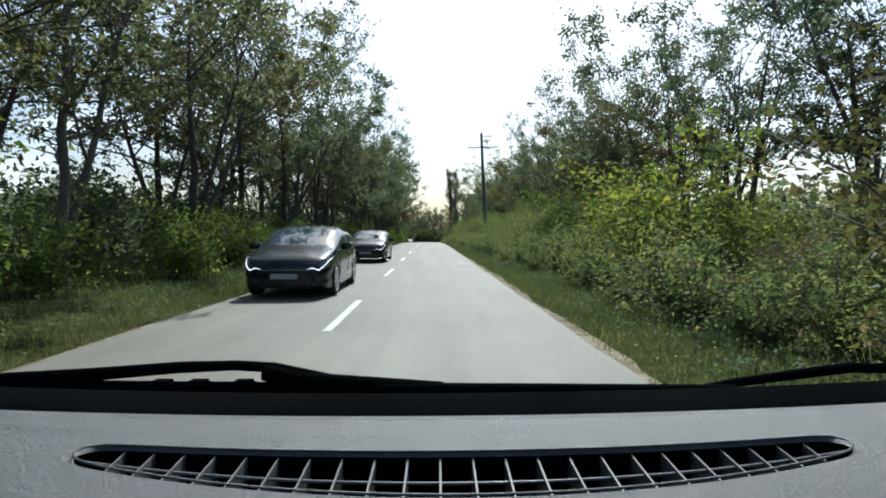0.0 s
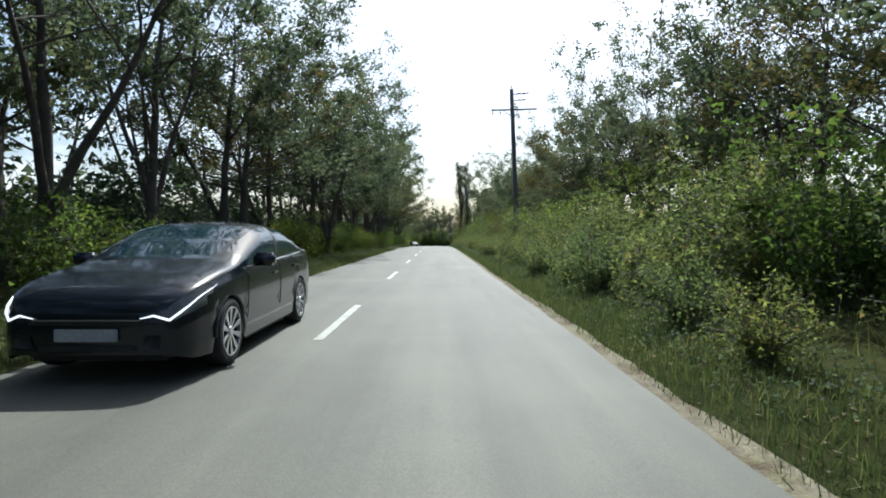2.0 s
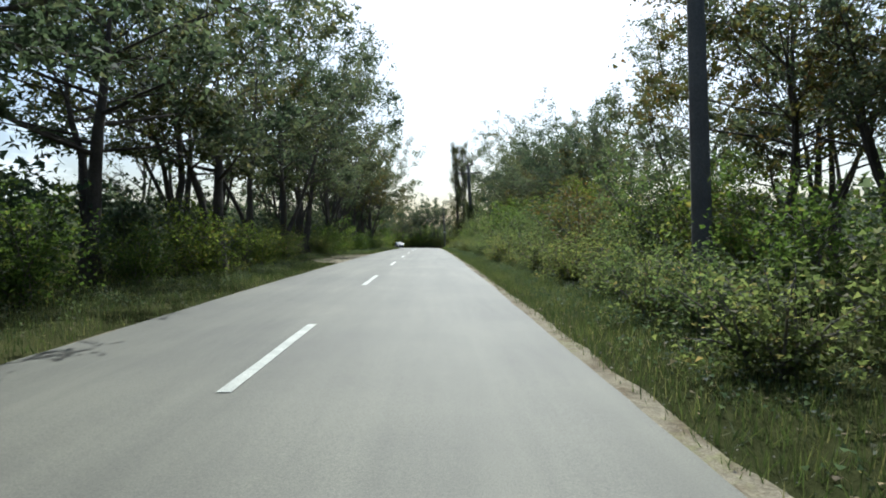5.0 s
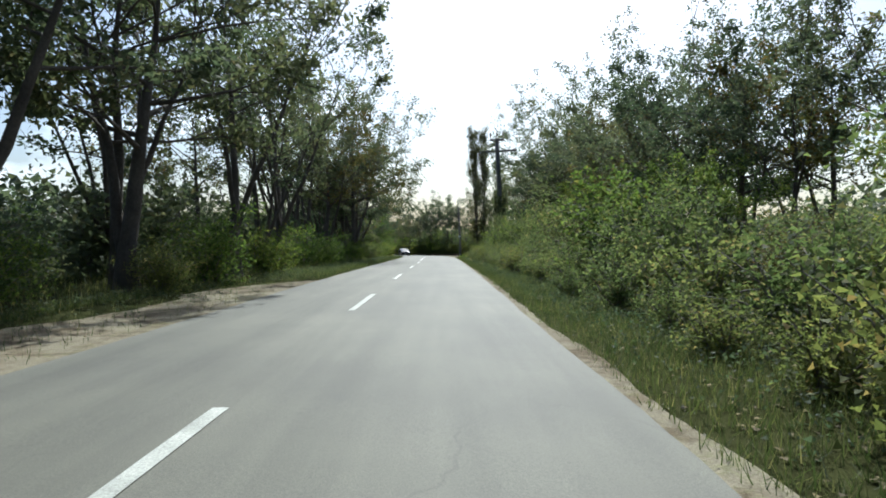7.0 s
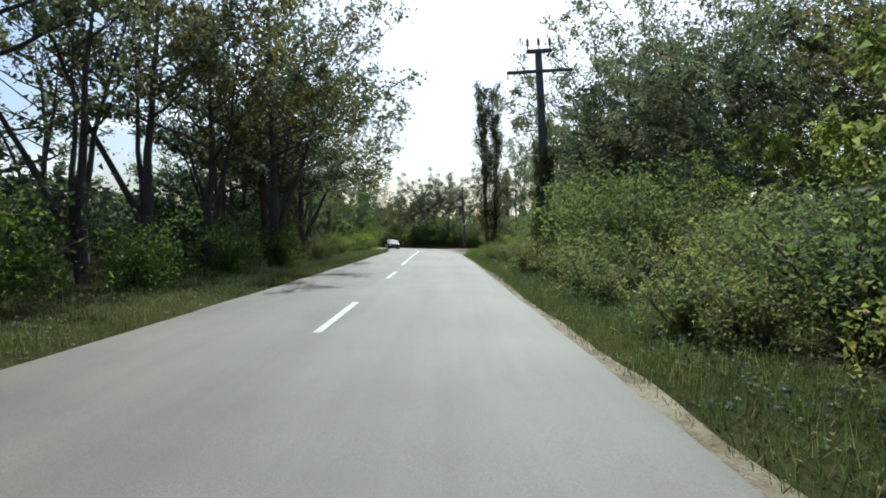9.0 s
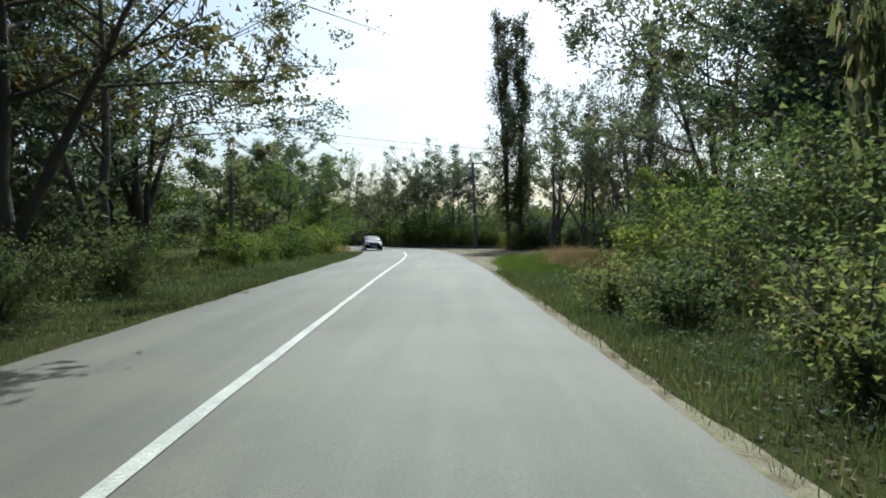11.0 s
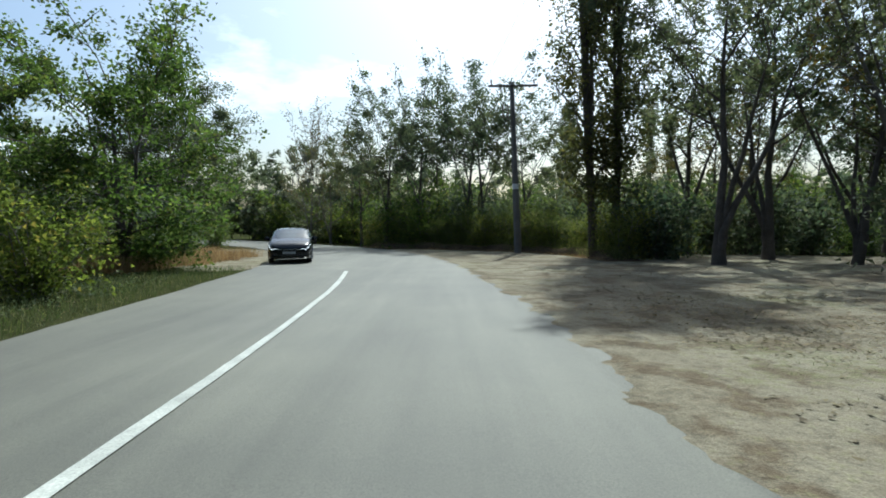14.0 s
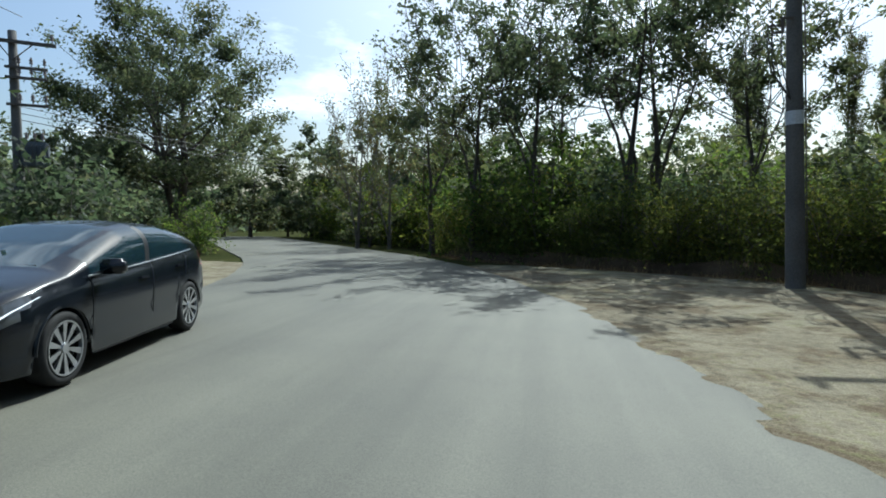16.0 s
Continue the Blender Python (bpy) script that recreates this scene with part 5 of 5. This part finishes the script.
TYRE = turned([(-0.10, 0.25), (-0.11, 0.29), (-0.095, 0.315), (-0.07, 0.325), (0.07, 0.325), (0.09, 0.318), (0.105, 0.29), (0.098, 0.235), (0.08, 0.232)], M_RUBBER, "tyre", 36)
# added black disc behind the spokes, its colour giving the shade in their gaps
BACKING = turned([(0.02, 0.005), (0.035, 0.15), (0.03, 0.236), (-0.06, 0.24), (-0.06, 0.005)], M_TRIM, "brake_disc", 24)


def rim_mesh():
    """Ten tapered spokes between hub and flange."""
    bm = bmesh.new()
    for k in range(10):
        m = Matrix.Rotation(k * math.pi / 5, 4, "X")
        v = [bm.verts.new(m @ Vector(p)) for p in ((0.088, -0.012, 0.045), (0.088, 0.012, 0.045), (0.1, 0.030, 0.225), (0.1, -0.030, 0.225),
                                                  (0.060, -0.010, 0.045), (0.060, 0.010, 0.045), (0.070, 0.024, 0.225), (0.070, -0.024, 0.225))]
        for f in ((0, 1, 2, 3), (7, 6, 5, 4), (0, 4, 5, 1), (2, 6, 7, 3), (1, 5, 6, 2), (3, 7, 4, 0)):
            bm.faces.new([v[i] for i in f])
    bmesh.ops.create_cone(bm, cap_ends=True, segments=16, radius1=0.055, radius2=0.045, depth=0.03, matrix=Matrix.Translation((0.084, 0, 0)) @ Matrix.Rotation(math.pi / 2, 4, "Y"))
    seg = 36
    ring = [[bm.verts.new((x, r * math.cos(2 * math.pi * i / seg), r * math.sin(2 * math.pi * i / seg))) for x, r in ((0.070, 0.222), (0.104, 0.226), (0.106, 0.242), (0.075, 0.244))] for i in range(seg)]
    for i in range(seg):
        for j in range(4):
            bm.faces.new((ring[i][j], ring[i][(j + 1) % 4], ring[(i + 1) % seg][(j + 1) % 4], ring[(i + 1) % seg][j]))
    bmesh.ops.recalc_face_normals(bm, faces=bm.faces)
    me = bpy.data.meshes.new("rim")
    bm.to_mesh(me)
    bm.free()
    me.materials.append(M_ALLOY)
    return me


RIM = rim_mesh()


def arch_mesh():
    """A dark lip round the wheel opening."""
    v, f = [], []
    n = 20
    for i in range(n + 1):
        t = math.pi * i / n
        for x, r in ((-0.16, 0.35), (0.008, 0.352), (0.018, 0.36), (0.018, 0.375), (0.0, 0.385)):
            v.append((x, r * math.cos(t), max(-0.10, r * math.sin(t))))
    for i in range(n):
        for j in range(4):
            f.append((i * 5 + j, i * 5 + j + 1, (i + 1) * 5 + j + 1, (i + 1) * 5 + j))
    return mesh_of("wheel_arch", v, f, M_PAINT, True)


ARCH = arch_mesh()
hatch_a = car("black hatchback car with lit headlamps on the straight road")
CAR_SIZE = Matrix.Scale(0.95, 4)
hatch_a.matrix_basis = pose(-1.40, 3.42, 0.0, 0, 0, 0) @ CAR_SIZE
saloon = car("black saloon car with slim lit headlamps on the straight road", "saloon")
saloon.matrix_basis = pose(-1.38, 16.0, 0.0, 0, 0, 0) @ CAR_SIZE
hatch_b = copy_thing(hatch_a, pose(-4.16, 151.45, 0.0, math.degrees(fall(153)), 0, 12.6) @ Matrix.Scale(0.89, 4))
tagged(hatch_b, "black hatchback car with alloy wheels rounding the bend")


def fallen_branch():
    t = Tubes()
    rng = np.random.default_rng(5)
    main = limb(rng, (5.0, 8.4, 0.02), 0.9, 0.5, 1.9, 6, -0.5, 0.12)
    t.add(main, np.linspace(0.035, 0.01, 7), 6)
    for k in (2, 3, 4, 5):
        t.add(limb(rng, main[k], 0.9 + rng.choice([-1, 1]) * 0.8, 0.5, 0.6, 3, 0, 0.2), np.linspace(0.014, 0.005, 4), 4)
    return tagged(new("fallen_branch", t.mesh("fallen_branch", M_DEAD)), "pale bare dead branch lying in the verge", "branch")


M_DEAD = surface("bleached dead wood", 3, 40, (0.30, 0.26, 0.20), (0.42, 0.37, 0.29), 0.85, 0.4, 0.005)
fallen_branch()


# ---------------------------------------------------------------- the car's own dashboard, where the drive begins
M_DASH = surface("grained grey plastic", 6, 260, (0.046, 0.048, 0.05), (0.064, 0.066, 0.068), 0.36, 0.9, 0.002, spec=0.5, grain=0.5)
M_COWL = surface("black moulded plastic", 6, 300, (0.0025, 0.003, 0.0032), (0.005, 0.0055, 0.006), 0.8, 0.4, 0.001, spec=0.05)
M_SLAT = surface("dark glossy plastic", 6, 300, (0.08, 0.08, 0.078), (0.12, 0.12, 0.115), 0.35, 0.2, 0.001)


M_CLIP = surface("beige plastic", 8, 80, (0.32, 0.29, 0.2), (0.4, 0.36, 0.26), 0.6, 0.2, 0.001)


def dashboard():
    """Local axes: x to the right, y ahead, z up from the top of the dashboard; the eye is 0.15 above its origin."""
    root = tagged(new("car_dashboard"), "grained grey car dashboard with a long defroster vent", "dashboard")
    half, mid = 0.2775, 0.0215

    def far_edge(s):
        return 0.398 + 0.026 * s * s + 0.010 * s

    def near_edge(s):
        return 0.328 + 0.066 * s * s + 0.010 * s

    def rim(x):
        return 0.50 + 0.17 * x * x + 0.025 * x

    n = 48
    loop = []
    def slot(s, up):
        c, w = (far_edge(s) + near_edge(s)) / 2, (far_edge(s) - near_edge(s)) / 2
        return c + up * w * math.sqrt(max(0.0, 1 - s ** 30))

    for k in range(n + 1):
        s = math.sin(math.pi / 2 * (-1 + 2 * k / n))
        loop.append((mid + half * s * 1.03, slot(s, 1)))
    for k in range(1, n):
        s = math.sin(math.pi / 2 * (1 - 2 * k / n))
        loop.append((mid + half * s * 1.03, slot(s, -1)))
    m = len(loop)
    # the top: rings from the slot out to the rim, which curves down at the sides
    rings, lp = [], np.array(loop)
    outer = np.array([(mid + (x - mid) * 2.75, rim(mid + (x - mid) * 2.75) if k <= n else 0.10) for k, (x, y) in enumerate(loop)])
    for t, z in ((0.0, -0.004), (0.012, 0.0), (0.3, 0.001), (0.7, 0.0), (1.0, -0.006)):
        p = lp + (outer - lp) * t
        rings.append(np.c_[p, np.full(m, z)])
    rings.append(np.c_[outer + [0, 0], np.full(m, -0.06)])
    v = np.concatenate(rings)
    f = [(r * m + j, r * m + (j + 1) % m, (r + 1) * m + (j + 1) % m, (r + 1) * m + j) for r in range(len(rings) - 1) for j in range(m)]
    part("panel", mesh_of("panel", v, f, M_DASH, False), None, root)
    well = np.concatenate([np.c_[lp, np.full(m, z)] for z in (-0.004, -0.05)])
    part("vent_well", mesh_of("vent_well", well, [(j, (j + 1) % m, m + (j + 1) % m, m + j) for j in range(m)], M_COWL), None, root)
    # vent: a dark well with one long rib and many dividers
    bm = bmesh.new()
    box(bm, mid - half - 0.02, mid + half + 0.02, 0.30, 0.45, -0.062, -0.046)
    vent = part("air_vent", bm, M_COWL, root, "black slatted defroster vent")
    for k in range(1, 24):
        s = -1 + 2 * k / 24
        x, y0, y1 = mid + half * s, near_edge(s) + 0.001, far_edge(s) - 0.001
        lean = -0.003 * s
        me = mesh_of("vent_slat", [(x + lean + dx, y0, z) for dx in (-0.0007, 0.0007) for z in (-0.03, -0.005)] + [(x - lean + dx, y1, z) for dx in (-0.0007, 0.0007) for z in (-0.03, -0.005)],
                     [(0, 1, 3, 2), (4, 6, 7, 5), (0, 4, 5, 1), (2, 3, 7, 6), (1, 5, 7, 3), (0, 2, 6, 4)], M_SLAT)
        part("vent_slat", me, None, vent)
    rib = [(mid + half * s * 1.02, 0.5 * near_edge(s) + 0.5 * far_edge(s), -0.008) for s in np.linspace(-1, 1, 33)]
    part("vent_rib", rod(rib, 0.0012, M_SLAT, "vent_rib"), None, vent)
    # cowl beyond the glass, its seal, and the parked wiper
    xs = np.linspace(-0.78, 0.82, 41)
    secs = [[(x, rim(x) + 0.004, -0.03), (x, rim(x) + 0.006, -0.012), (x, rim(x) + 0.015, -0.007), (x, rim(x) + 0.05, 0.001), (x, rim(x) + 0.062, -0.002), (x, rim(x) + 0.065, -0.03)] for x in xs]
    part("cowl", loft(secs, M_COWL, "cowl", True, True), None, root, "black plastic cowl below the windscreen")
    t = Tubes()
    pts = [(-0.60, 0.645, -0.014), (-0.40, 0.635, 0.000), (-0.30, 0.63, 0.009), (-0.235, 0.627, 0.012), (-0.19, 0.625, 0.010), (-0.13, 0.62, -0.002), (-0.09, 0.615, -0.010)]
    t.add(pts, [0.009, 0.008, 0.007, 0.006, 0.006, 0.007, 0.008], 6)
    wiper = part("wiper", t.mesh("wiper", M_COWL), None, root, "black windscreen wiper")
    for px in (-0.31, -0.27, -0.22, -0.17, -0.12, -0.06, 0.0):
        bm = bmesh.new()
        box(bm, px - 0.012, px + 0.012, 0.604, 0.622, -0.012, -0.001 if px < -0.1 else -0.006, 0.003)
        part("wiper_joint", bm, M_COWL, wiper)
    part("wiper_yoke", rod([(-0.20, 0.621, 0.006), (-0.16, 0.618, -0.002), (-0.13, 0.614, -0.004), (0.0, 0.61, -0.012)], 0.010, M_COWL, "wiper_yoke"), None, wiper)
    t = Tubes()
    t.add([(0.236, 0.62, -0.026), (0.28, 0.62, -0.014), (0.325, 0.62, -0.006), (0.419, 0.622, 0.006), (0.46, 0.625, 0.010), (0.62, 0.64, 0.004)], [0.003, 0.004, 0.005, 0.006, 0.006, 0.007], 6)
    part("wiper", t.mesh("wiper", M_COWL), None, root, "black windscreen wiper")
    part("vent_rim", rod([(x, y, 0.0005) for x, y in loop + loop[:1]], 0.0009, M_DASH, "vent_rim", 5), None, vent, "thin moulded rim round the vent")
    for px in (-0.107, 0.012, 0.112):
        bm = bmesh.new()
        box(bm, px - 0.005, px + 0.005, near_edge((px - mid) / half) + 0.004, near_edge((px - mid) / half) + 0.012, -0.032, -0.02, 0.001)
        part("clip", bm, M_CLIP, vent, "small beige retaining clip")
    part("wiper_blade", rod([(-0.66, 0.66, -0.018), (-0.3, 0.62, -0.012), (0.0, 0.605, -0.010), (0.32, 0.605, -0.012)], 0.008, M_COWL, "wiper_blade"), None, wiper)
    # bulkhead that carries it down to the road
    bm = bmesh.new()
    box(bm, -0.70, 0.74, 0.20, 0.46, -1.045, -0.065, 0.02)
    part("bulkhead", bm, M_COWL, root)
    return root


DASH = dashboard()
DASH.matrix_basis = pose(1.27, -6.83, 1.05, -1.0, 0, -1.33)


# ---------------------------------------------------------------- everything settles on the falling land
def settle():
    for ob in list(scene.objects):
        if ob.type not in ("MESH", "EMPTY"):
            continue
        sheet = ob.type == "MESH" and (ob.parent is None or ob.name.startswith("centre_line"))
        if sheet:
            me = ob.data
            v = np.empty(len(me.vertices) * 3)
            me.vertices.foreach_get("co", v)
            v = v.reshape(-1, 3)
            v[:, 2] += land(v[:, 1])
            me.vertices.foreach_set("co", v.ravel())
            me.update()
        elif ob.parent is None:
            ob.location.z += float(land(ob.location.y))
        elif ob.name.startswith("lane_dash"):
            ob.location.z += float(land(ob.location.y))
            ob.rotation_euler.x = math.atan(fall(ob.location.y + 1.6))


settle()
